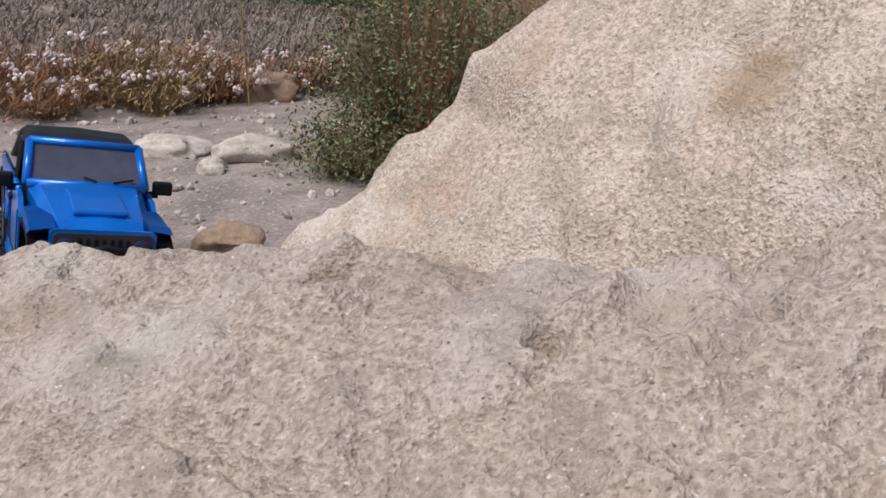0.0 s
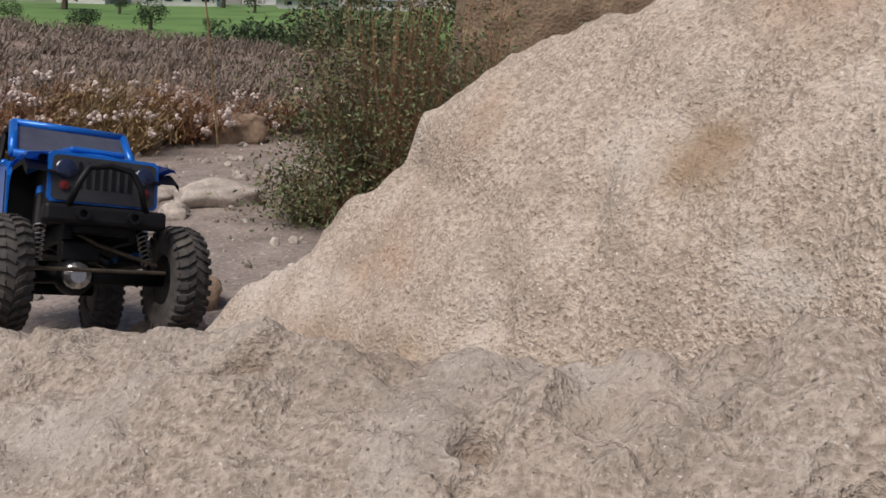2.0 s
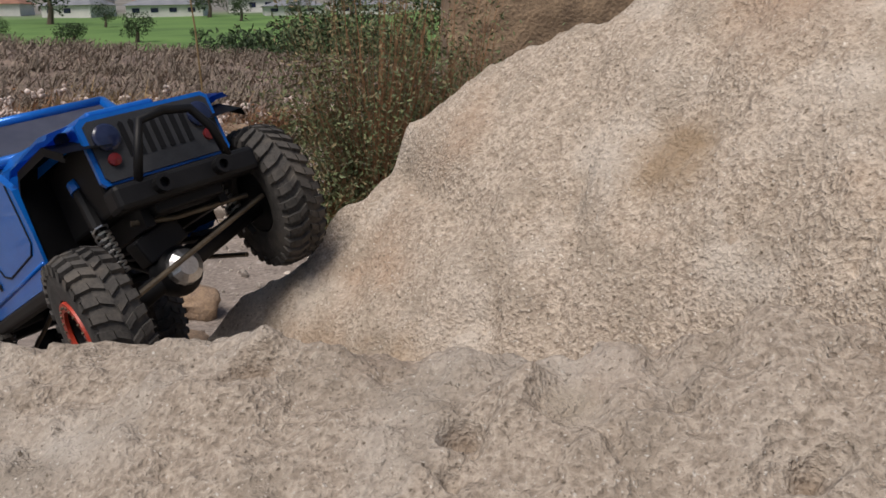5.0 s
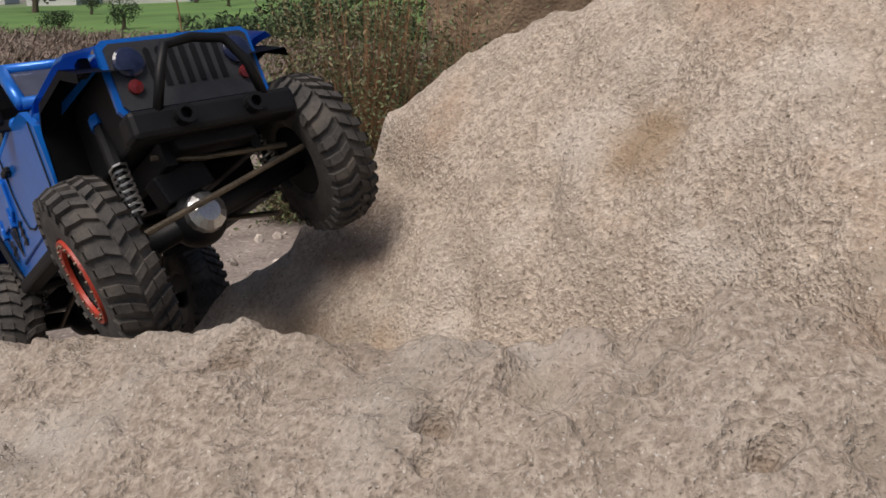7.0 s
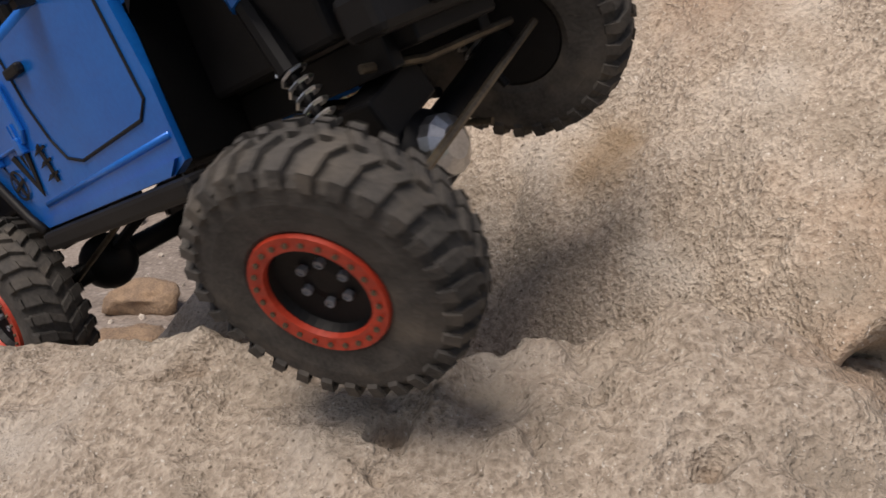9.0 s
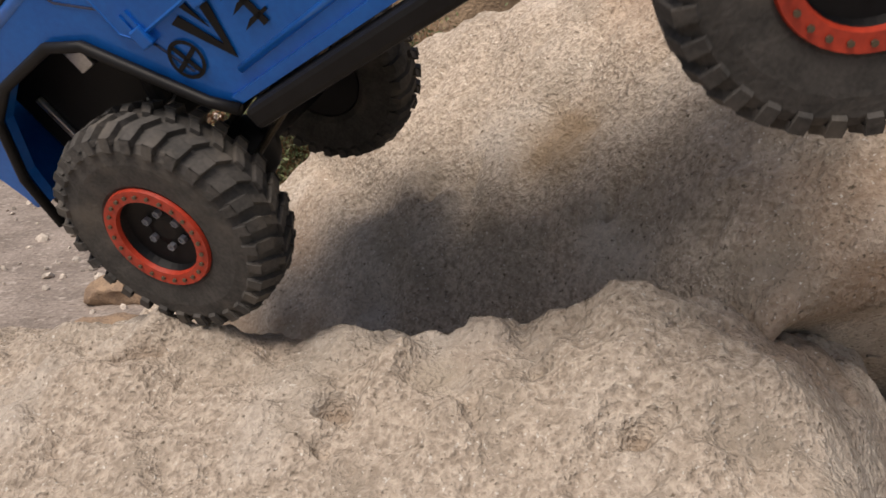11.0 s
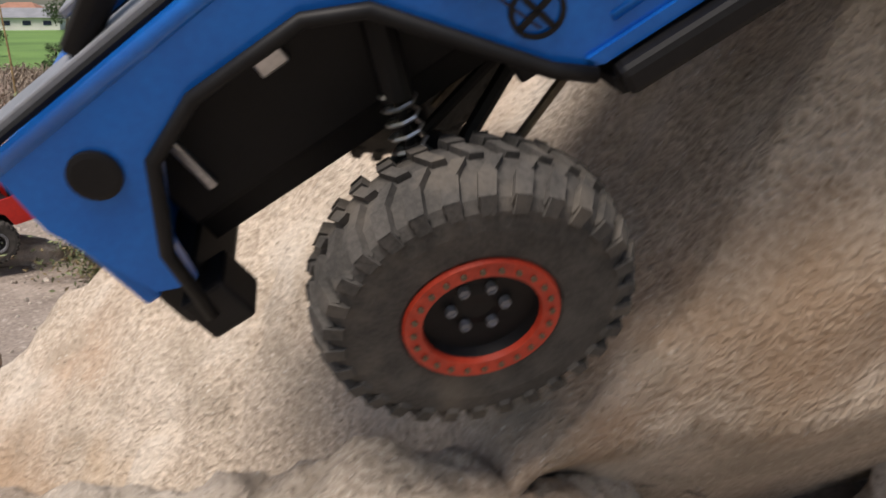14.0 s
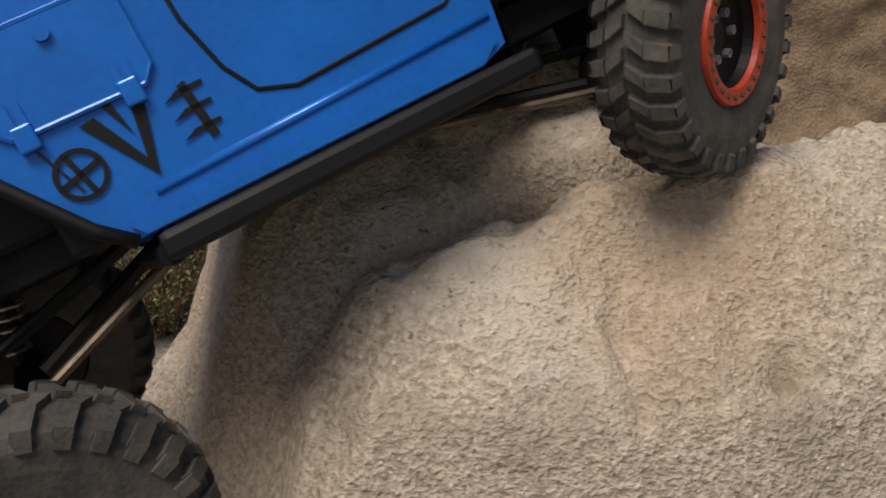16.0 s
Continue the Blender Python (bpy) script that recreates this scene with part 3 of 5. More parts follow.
def build_crawler():
    car = tagged(new("toy_crawler"), "bright blue off-road toy crawler climbing over granite rock", "toy car")
    for s in (-1, 1):
        bm = plate(bmesh.new(), side_outline(), s * 0.080, s * 0.074)
        side = part("side_panel", bm, M_BLUE, car, "glossy bright blue body side")
        # rounded upper shoulder
        part("shoulder", tube(bmesh.new(), [(-0.252, s * 0.0765, 0.106), (-0.10, s * 0.0765, 0.113), (0.055, s * 0.0765, 0.121)], 0.0045, 8), M_BLUE, side, smooth=True)
        part("bed_rail", box(bmesh.new(), (-0.25, s * 0.055 if s > 0 else -0.073, 0.110), (-0.09, s * 0.073 if s > 0 else -0.055, 0.1145), pose(0, 0, 0.0115, 0, -2.2, 0), 0.001), M_RAIL, car, "flat grey bed rail")
        part("rail_seam", tube(bmesh.new(), [(-0.252, s * 0.0735, 0.112), (-0.09, s * 0.0735, 0.1185)], 0.0018, 6), M_BLACK, car)
        # flared black edge of the rear arch
        arch = [(-0.236, 0.016), (-0.229, 0.048), (-0.206, 0.079), (-0.180, 0.0885), (-0.135, 0.0885), (-0.116, 0.079), (-0.078, 0.026), (-0.066, 0.015)]
        part("rear_flare", tube(bmesh.new(), [(x, s * 0.083, z) for x, z in arch], 0.0030, 8), M_BLACK, car, smooth=True)
        # sill stripe, seams, hatch
        part("sill_crease", tube(bmesh.new(), [(-0.052, s * 0.0795, 0.0290), (0.102, s * 0.0795, 0.0345)], 0.0021, 8), M_BLUE, side, smooth=True)
        part("rocker", plate(bmesh.new(), [(-0.062, 0.0165), (0.090, 0.0165), (0.100, 0.0235), (-0.066, 0.0215)], s * 0.0822, s * 0.0790), M_BLUE, side, "blue rocker step below the door")
        seam = [(0.097, 0.105), (0.097, 0.054), (0.086, 0.046), (0.015, 0.042), (0.000, 0.047), (-0.008, 0.060), (-0.014, 0.082), (-0.016, 0.116)]
        part("door_seam", tube(bmesh.new(), [(x, s * 0.0802, z) for x, z in seam], 0.0010, 6), M_BLACK, side)
        part("panel_seam", tube(bmesh.new(), [(-0.118, s * 0.0802, 0.112), (-0.112, s * 0.0802, 0.100), (-0.09, s * 0.0802, 0.083), (-0.074, s * 0.0802, 0.04)], 0.0007, 6), M_LAMP, side)
        hatch = [(-0.086, 0.066), (-0.092, 0.072), (-0.092, 0.096), (-0.086, 0.103), (-0.036, 0.104), (-0.031, 0.098), (-0.031, 0.072), (-0.036, 0.066)]
        hp = part("hatch", plate(bmesh.new(), hatch, s * 0.0822, s * 0.0790), M_BLUE, side, "raised blue hatch cover")
        part("hatch_edge", tube(bmesh.new(), [(x, s * 0.0815, z) for x, z in hatch + hatch[:1]], 0.0012, 6), M_BLUE, side)
        for hx in (-0.082, -0.042):
            bm = box(bmesh.new(), (hx - 0.004, min(s * 0.079, s * 0.0845), 0.060), (hx + 0.004, max(s * 0.079, s * 0.0845), 0.070), None, 0.001)
            box(bm, (hx - 0.0035, min(s * 0.079, s * 0.0835), 0.070), (hx - 0.001, max(s * 0.079, s * 0.0835), 0.078))
            box(bm, (hx + 0.001, min(s * 0.079, s * 0.0835), 0.070), (hx + 0.0035, max(s * 0.079, s * 0.0835), 0.078))
            part("hinge", bm, M_BLUE, side)
        part("lock", lathe(bmesh.new(), [(0.003, 0.0), (0.003, 0.002), (0.0, 0.002)], 12), M_BLUE, side, at=pose(-0.060, s * 0.0825, 0.096) @ pose(0, 0, 0, 0, 0, 180 if s < 0 else 0))
        part("door_handle", box(bmesh.new(), (-0.012, min(s * 0.080, s * 0.085), 0.096), (0.006, max(s * 0.080, s * 0.085), 0.102), None, 0.0015), M_BLACK, side, "black door handle")
        part("tail_lamp", lathe(bmesh.new(), [(0.0095, 0.0), (0.0095, 0.003), (0.0075, 0.0035), (0.0, 0.0035)], 20), M_BLACK, side, "dark round tail lamp hole", at=pose(-0.226, s * 0.0790, 0.086) @ pose(0, 0, 0, 0, 0, 180 if s < 0 else 0))
        # slider bar
        bm = box(bmesh.new(), (-0.060, min(s * 0.074, s * 0.090), 0.003), (0.112, max(s * 0.074, s * 0.090), 0.0145), None, 0.003)
        tube(bm, [(-0.066, s * 0.045, 0.008), (-0.058, s * 0.082, 0.006)], 0.005, 8)
        tube(bm, [(0.114, s * 0.045, 0.010), (0.108, s * 0.082, 0.007)], 0.005, 8)
        part("slider", bm, M_BLACK, car, "black rock slider")
        # front fender: blue top, black liner
        bm = bmesh.new()
        pts = [(0.104, 0.108), (0.118, 0.114), (0.190, 0.112), (0.208, 0.108)]
        prev = None
        for x, z in pts:
            row = [bm.verts.new((x, s * 0.050, z + 0.004)), bm.verts.new((x, s * 0.076, z)), bm.verts.new((x, s * 0.079, z - 0.004))]
            if prev:
                for a, b, c, d in zip(prev, prev[1:], row, row[1:]):
                    bm.faces.new((a, b, d, c))
            prev = row
        bmesh.ops.solidify(bm, geom=list(bm.faces), thickness=0.003)
        part("front_fender", bm, M_BLUE, car)
        bm = bmesh.new()
        prev = None
        for x, z in [(0.107, 0.020), (0.111, 0.062), (0.115, 0.095), (0.128, 0.106), (0.192, 0.104), (0.222, 0.088)]:
            row = [bm.verts.new((x, s * 0.040, z - 0.002)), bm.verts.new((x, s * 0.0775, z)), bm.verts.new((x, s * 0.0785, z - 0.007))]
            if prev:
                for a, b, c, d in zip(prev, prev[1:], row, row[1:]):
                    bm.faces.new((a, b, d, c))
            prev = row
        bmesh.ops.solidify(bm, geom=list(bm.faces), thickness=0.003)
        part("fender_liner", bm, M_BLACK, car, "black front wheel-arch liner")
        # mirror, door pillars
        bm = box(bmesh.new(), (0.040, min(s * 0.083, s * 0.108), 0.122), (0.052, max(s * 0.083, s * 0.108), 0.140), None, 0.003)
        box(bm, (0.044, min(s * 0.074, s * 0.09), 0.118), (0.050, max(s * 0.074, s * 0.09), 0.126))
        part("side_mirror", bm, M_BLACK, car, "black side mirror")
        part("door_frame", tube(bmesh.new(), [(-0.014, s * 0.075, 0.117), (-0.018, s * 0.068, 0.172), (0.016, s * 0.066, 0.176)], 0.004, 8), M_BLACK, car)
        part("cage_bar", tube(bmesh.new(), [(-0.075, s * 0.062, 0.176), (-0.10, s * 0.064, 0.168), (-0.205, s * 0.066, 0.118)], 0.0055, 8), M_BLACK, car, "black roll cage tube", smooth=True)
        part("cage_bar", tube(bmesh.new(), [(-0.088, s * 0.062, 0.172), (-0.10, s * 0.066, 0.115)], 0.0055, 8), M_BLACK, car, smooth=True)
        part("cage_bar", tube(bmesh.new(), [(-0.112, s * 0.064, 0.162), (-0.160, s * 0.050, 0.120)], 0.0045, 8), M_BLACK, car, smooth=True)
        # frame rail, shocks, links
        part("frame_rail", box(bmesh.new(), (-0.235, s * 0.033 - 0.004, 0.020), (0.21, s * 0.033 + 0.004, 0.038), None, 0.001), M_BLACK, car)
        for fx in (-1, 1):
            x0 = FRONT if fx > 0 else -BASE
            top, low = Vector((x0 - fx * 0.030, s * 0.050, 0.075)), Vector((x0 + fx * 0.002, s * 0.060, AXLE_Z + 0.008))
            sh = part("shock", tube(bmesh.new(), [top, top.lerp(low, 0.45), top.lerp(low, 0.46), low], [0.0062, 0.0062, 0.0025, 0.0025], 10), M_BLACK, car, "black coil-over shock")
            turns = 8
            co = []
            axis = (low - top).normalized()
            u = axis.orthogonal().normalized()
            v = axis.cross(u)
            for k in range(turns * 8 + 1):
                f = 0.42 + 0.5 * k / (turns * 8)
                co.append(top.lerp(low, f) + (u * math.cos(k * math.pi / 4) + v * math.sin(k * math.pi / 4)) * 0.0065)
            part("spring", tube(bmesh.new(), co, 0.0010, 5), M_STEEL, sh, "bright steel coil spring")
            part("cap", tube(bmesh.new(), [top.lerp(low, -0.05), top.lerp(low, 0.05)], 0.0075, 10), M_BLUE, sh, "blue shock cap")
            part("link_rod", tube(bmesh.new(), [(fx * 0.035, s * 0.034, 0.012), (x0 - fx * 0.008, s * 0.050, AXLE_Z - 0.006)], 0.0022, 8), M_LINK, car, "dusty metal suspension link")
            part("link_rod", tube(bmesh.new(), [(fx * 0.045, s * 0.022, 0.026), (x0 - fx * 0.008, s * 0.020, AXLE_Z + 0.020)], 0.0028, 8), M_BLACK, car)
    # logo on the right side: plain shapes
    ly = -0.0812
    bm = bmesh.new()
    seg = 24
    rr = [[bm.verts.new((-0.072 + r * math.cos(k), ly, 0.046 + r * math.sin(k))) for k in np.linspace(0, 2 * math.pi, seg, endpoint=False)] for r in (0.0098, 0.0078)]
    for i in range(seg):
        bm.faces.new((rr[0][i], rr[0][(i + 1) % seg], rr[1][(i + 1) % seg], rr[1][i]))
    for a in (15, 105):
        plate(bm, [(-0.072 + x * math.cos(radians(a)) - z * math.sin(radians(a)), 0.046 + x * math.sin(radians(a)) + z * math.cos(radians(a))) for x, z in ((-0.0085, -0.0011), (0.0085, -0.0011), (0.0085, 0.0011), (-0.0085, 0.0011))], ly, ly + 0.0006)
    plate(bm, [(-0.0645, 0.0615), (-0.0585, 0.0625), (-0.0485, 0.0415), (-0.044, 0.0665), (-0.0375, 0.068), (-0.0475, 0.034)], ly, ly + 0.0006)
    plate(bm, [(-0.0545, 0.0655), (-0.0510, 0.0665), (-0.0485, 0.051)], ly, ly + 0.0006)
    plate(bm, [(-0.0270, 0.0605), (-0.0235, 0.0615), (-0.0205, 0.0385), (-0.024, 0.0380)], ly, ly + 0.0006)
    for zz in (0.0415, 0.0495, 0.0570):
        plate(bm, [(-0.034, zz - 0.0008), (-0.0175, zz + 0.0010), (-0.0175, zz + 0.0025), (-0.028, zz + 0.0022)], ly, ly + 0.0006)
    part("logo", bm, M_BLACK, car, "black ring and slash logo")
    # hood, grille, bumper
    bm = bmesh.new()
    sec = [(0.060, 0.068, 0.134), (0.120, 0.062, 0.127), (0.185, 0.056, 0.116), (0.204, 0.054, 0.107)]
    prev = None
    for x, hw, z in sec:
        row = [bm.verts.new((x, y, zz)) for y, zz in ((-hw, 0.098), (-hw, z - 0.010), (-hw + 0.010, z), (0, z + 0.003), (hw - 0.010, z), (hw, z - 0.010), (hw, 0.098))]
        if prev:
            for i in range(6):
                bm.faces.new((prev[i], prev[i + 1], row[i + 1], row[i]))
        prev = row
    bm.faces.new(prev)
    hood = part("hood", bm, M_BLUE, car, "bright blue hood")
    part("hood_bulge", box(bmesh.new(), (0.085, -0.030, 0.124), (0.165, 0.030, 0.131), pose(0.0, 0, 0.016, 0, 7.0, 0), 0.003), M_BLUE, hood)
    for s in (-1, 1):
        part("hood_latch", box(bmesh.new(), (0.178, s * 0.058 - 0.004, 0.100), (0.190, s * 0.058 + 0.004, 0.112), None, 0.002), M_BLACK, hood)
        part("wiper", tube(bmesh.new(), [(0.066, s * 0.01 + 0.02, 0.138), (0.060, s * 0.03 + 0.025, 0.142)], 0.0015, 6), M_BLACK, hood)
    bm = plate(bmesh.new(), [(-0.057, 0.062), (-0.054, 0.058), (0.054, 0.058), (0.057, 0.062), (0.057, 0.108), (0.052, 0.112), (-0.052, 0.112), (-0.057, 0.108)], 0, 0.004)
    grille = part("grille", bm, M_BLUE, car, "blue grille surround", at=pose(0.2095, 0, 0, 0, 0, -90) @ pose(0, 0, 0))
    bm = plate(bmesh.new(), [(-0.053, 0.064), (-0.050, 0.060), (0.050, 0.060), (0.053, 0.064), (0.053, 0.105), (0.049, 0.108), (-0.049, 0.108), (-0.053, 0.105)], 0.003, 0.0065)
    part("grille_face", bm, M_GREY, grille, "dark grey grille face")
    for i in range(7):
        u = (i - 3) * 0.0085
        part("slot", plate(bmesh.new(), [(u - 0.0022, 0.074), (u + 0.0022, 0.074), (u + 0.0022, 0.101), (u, 0.103), (u - 0.0022, 0.101)], 0.0060, 0.0072), M_BLACK, grille)
    for s in (-1, 1):
        part("headlamp", lathe(bmesh.new(), [(0.0105, 0.005), (0.0105, 0.0095), (0.0088, 0.0105), (0.0, 0.0120)], 24), M_LAMP, grille, "round dark headlamp", at=pose(s * 0.0405, 0, 0.093))
        part("turn_signal", lathe(bmesh.new(), [(0.005, 0.005), (0.005, 0.009), (0.0, 0.010)], 16), M_SIGNAL, grille, "small red turn signal", at=pose(s * 0.0415, 0, 0.0755))
    bm = box(bmesh.new(), (0.214, -0.062, 0.034), (0.236, 0.062, 0.054), None, 0.004)
    box(bm, (0.200, -0.030, 0.026), (0.222, 0.030, 0.046), None, 0.002)
    bump = part("front_bumper", bm, M_BLACK, car, "black steel front bumper")
    part("bumper_hoop", tube(bmesh.new(), [(0.232, -0.040, 0.050), (0.240, -0.032, 0.075), (0.238, -0.022, 0.094), (0.236, 0.0, 0.098), (0.238, 0.022, 0.094), (0.240, 0.032, 0.075), (0.232, 0.040, 0.050)], 0.0036, 8), M_BLACK, bump, smooth=True)
    for s in (-1, 1):
        part("tow_eye", lathe(bmesh.new(), [(0.007, 0), (0.007, 0.008), (0.004, 0.008), (0.004, 0.002), (0.0, 0.002)], 14), M_BLACK, bump, at=pose(0.236, s * 0.026, 0.044, 0, 0, -90))
    bm = box(bmesh.new(), (-0.262, -0.060, 0.004), (-0.238, 0.060, 0.030), None, 0.003)
    box(bm, (-0.250, -0.074, 0.000), (-0.228, -0.050, 0.022), None, 0.002)
    box(bm, (-0.250, 0.050, 0.000), (-0.228, 0.074, 0.022), None, 0.002)
    part("rear_bumper", bm, M_BLACK, car, "black rear bumper")
    part("tailgate", box(bmesh.new(), (-0.258, -0.074, 0.030), (-0.250, 0.074, 0.106), None, 0.002), M_BLUE, car)
    # windscreen and roof
    ws0, ws1 = Vector((0.064, 0, 0.131)), Vector((0.022, 0, 0.178))
    for n, a, b in (("windscreen_post", (0.064, -0.070, 0.131), (0.022, -0.065, 0.178)), ("windscreen_post", (0.064, 0.070, 0.131), (0.022, 0.065, 0.178)), ("windscreen_sill", (0.064, -0.070, 0.132), (0.064, 0.070, 0.132)), ("windscreen_header", (0.022, -0.066, 0.178), (0.022, 0.066, 0.178))):
        part(n, tube(bmesh.new(), [a, b], 0.0055, 8), M_BLUE, car, smooth=True)
    bm = bmesh.new()
    vs = [bm.verts.new(p) for p in ((0.064, -0.068, 0.132), (0.064, 0.068, 0.132), (0.022, 0.063, 0.178), (0.022, -0.063, 0.178))]
    bm.faces.new(vs)
    bmesh.ops.solidify(bm, geom=list(bm.faces), thickness=0.002)
    part("windscreen", bm, M_GLASS, car, "hazy smoked windscreen")
    bm = bmesh.new()
    prev = None
    for x, z in ((0.020, 0.180), (-0.01, 0.184), (-0.08, 0.183), (-0.105, 0.176)):
        row = [bm.verts.new((x, y, zz)) for y, zz in ((-0.068, z - 0.010), (-0.062, z - 0.001), (0, z + 0.002), (0.062, z - 0.001), (0.068, z - 0.010))]
        if prev:
            for i in range(4):
                bm.faces.new((prev[i], prev[i + 1], row[i + 1], row[i]))
        prev = row
    bmesh.ops.solidify(bm, geom=list(bm.faces), thickness=0.004)
    part("roof", bm, M_GREY, car, "dark grey soft top")
    part("cage_cross", tube(bmesh.new(), [(-0.10, -0.064, 0.170), (-0.10, 0.064, 0.170)], 0.005, 8), M_BLACK, car)
    part("interior_tub", box(bmesh.new(), (-0.245, -0.073, 0.090), (0.06, 0.073, 0.100), None, 0.001), M_BLACK, car)
    for s in (-1, 1):
        part("seat", box(bmesh.new(), (-0.06, s * 0.036 - 0.02, 0.10), (-0.03, s * 0.036 + 0.02, 0.155), None, 0.006), M_BLACK, car)
    # chassis: skid, gearbox, battery
    bm = box(bmesh.new(), (-0.05, -0.024, 0.014), (0.05, 0.024, 0.028), None, 0.003)
    box(bm, (-0.20, -0.028, 0.040), (0.19, 0.028, 0.088), None, 0.006)
    part("chassis", bm, M_BLACK, car)
    part("inner_fender", box(bmesh.new(), (0.085, -0.052, 0.040), (0.200, 0.052, 0.102), None, 0.003), M_BLACK, car)
    part("rear_well", box(bmesh.new(), (-0.232, -0.048, 0.034), (-0.085, 0.048, 0.098), None, 0.003), M_BLACK, car)
    part("inner_wall", box(bmesh.new(), (-0.09, -0.070, 0.020), (0.085, 0.070, 0.092), None, 0.002), M_BLACK, car)
    # bright metal bits in the rear wheel well
    part("metal_plate", box(bmesh.new(), (-0.167, -0.052, 0.070), (-0.155, -0.048, 0.088), None, 0.001), M_STEEL, car, "bright metal plate in the wheel well")
    part("metal_strip", box(bmesh.new(), (-0.214, -0.0515, 0.046), (-0.210, -0.048, 0.076), None, 0.0008), M_STEEL, car)
    part("battery_tray", box(bmesh.new(), (-0.118, -0.045, 0.045), (-0.092, 0.045, 0.075), None, 0.003), M_SIGNAL, car, "dull red battery pack")
    # axles
    axles = {}
    for fx in (-1, 1):
        xa = FRONT if fx > 0 else -BASE
        bm = tube(bmesh.new(), [(xa, -0.075, AXLE_Z), (xa, 0.075, AXLE_Z)], 0.0085, 10)
        lathe_c = Vector((xa, -0.020, AXLE_Z))
        bmesh.ops.create_uvsphere(bm, u_segments=14, v_segments=10, radius=0.021, matrix=Matrix.Translation(lathe_c))
        ax = part("front_axle" if fx > 0 else "rear_axle", bm, M_BLACK, car, "black solid axle", smooth=True)
        axles[fx] = ax
        part("diff_cover", lathe(bmesh.new(), [(0.015, 0.0), (0.014, 0.006), (0.008, 0.010), (0.0, 0.010)], 14), M_STEEL, ax, "bare metal differential cover", at=pose(xa + fx * 0.014, -0.020, AXLE_Z, 0, 0, -90 if fx > 0 else 90))
        part("driveshaft", tube(bmesh.new(), [(fx * 0.05, 0.006, 0.016), (xa - fx * 0.02, -0.018, AXLE_Z + 0.004)], 0.004, 8), M_BLACK, car)
    part("tie_rod", tube(bmesh.new(), [(FRONT + 0.028, -0.070, AXLE_Z + 0.006), (FRONT + 0.028, 0.070, AXLE_Z + 0.006)], 0.0022, 8), M_LINK, axles[1], "dull metal steering tie rod")
    part("drag_link", tube(bmesh.new(), [(FRONT + 0.022, 0.062, AXLE_Z + 0.014), (FRONT + 0.018, 0.0, AXLE_Z + 0.034), (FRONT + 0.012, -0.03, AXLE_Z + 0.05)], 0.0022, 8), M_LINK, axles[1])
    part("servo", box(bmesh.new(), (FRONT - 0.012, -0.036, AXLE_Z + 0.016), (FRONT + 0.010, 0.004, AXLE_Z + 0.038), None, 0.002), M_BLACK, axles[1])
    first = build_wheel(car)
    wheels = {(1, -1): first}
    for key in ((1, 1), (-1, -1), (-1, 1)):
        wheels[key] = copy_thing(first, Matrix())
    return car, wheels, axles


crawler, crawler_wheels, crawler_axles = build_crawler()

# ---- loose stones ----
def stone(name, x, y, sx, sy, sz, material, label, seed, sink=0.3, turn=0.0, z=None):
    bm = bmesh.new()
    bmesh.ops.create_icosphere(bm, subdivisions=4, radius=1.0)
    cut = np.random.default_rng(int(seed * 10))
    cuts = [(Vector(cut.normal(size=3)).normalized(), cut.uniform(0.62, 0.86)) for k in range(11)]
    for v in bm.verts:
        p = v.co.copy()
        for c, off in cuts:
            p -= c * max(0.0, p.dot(c) - off)
        n = noise.noise(p * 1.1 + Vector((seed, 0, 0))) * 0.30 + noise.noise(p * 3.1 + Vector((0, seed, 0))) * 0.14 + noise.noise(p * 8 + Vector((0, seed, 3))) * 0.05
        q = Vector([math.copysign(abs(c) ** 0.75, c) for c in p]) * (1 + n)
        v.co = (q.x * sx / 2, q.y * sy / 2, q.z * sz / 2)
    zz = float(ground_z(np.array([x]), np.array([y]))[0]) if z is None else z
    ob = part(name, bm, material, None, smooth=True, at=pose(x, y, zz + sz * (0.5 - sink), 0, 0, turn))
    return tagged(ob, label, "rock")


stone("stone", -0.50, 2.18, 0.24, 0.13, 0.10, M_STONE, "pale whitish stone lying in the gravel path", 3.1, turn=18)
stone("stone", -0.73, 2.25, 0.20, 0.14, 0.07, M_STONE, "low pale stone half sunk in gravel", 5.7, turn=-10)
stone("stone", -0.56, 2.02, 0.07, 0.05, 0.05, M_STONE, "small pale stone on the gravel path", 8.2)
stone("stone", -0.68, 3.25, 0.26, 0.2, 0.17, M_STONE_BROWN, "brown weathered stone below a dry bush", 9.4)
stone("stone", -0.36, 1.42, 0.13, 0.10, 0.08, M_STONE_BROWN, "brown stone at the foot of the boulder", 11.3)
stone("stone", -0.30, 1.12, 0.13, 0.10, 0.10, M_STONE_BROWN, "orange-brown stone wedged under the boulder", 22.9, turn=35)
stone("stone", -0.42, 0.98, 0.12, 0.08, 0.11, M_STONE, "grey-brown stone behind the low boulder", 14.1)
stone("stone", -0.27, 0.90, 0.09, 0.07, 0.13, M_STONE_BROWN, "dark brown stone in the cleft between boulders", 15.4)
stone("stone", 0.425, 0.47, 0.05, 0.05, 0.06, M_STONE, "small grey stone beside the low boulder", 17.7)
stone("stone", 0.47, 0.56, 0.03, 0.025, 0.03, M_STONE_BROWN, "small brown stone on the dirt", 18.3)
stone("stone", 0.62, 0.50, 0.10, 0.08, 0.09, M_STONE, "grey stone on dirt below the great boulder", 19.2)

rng = np.random.default_rng(5)


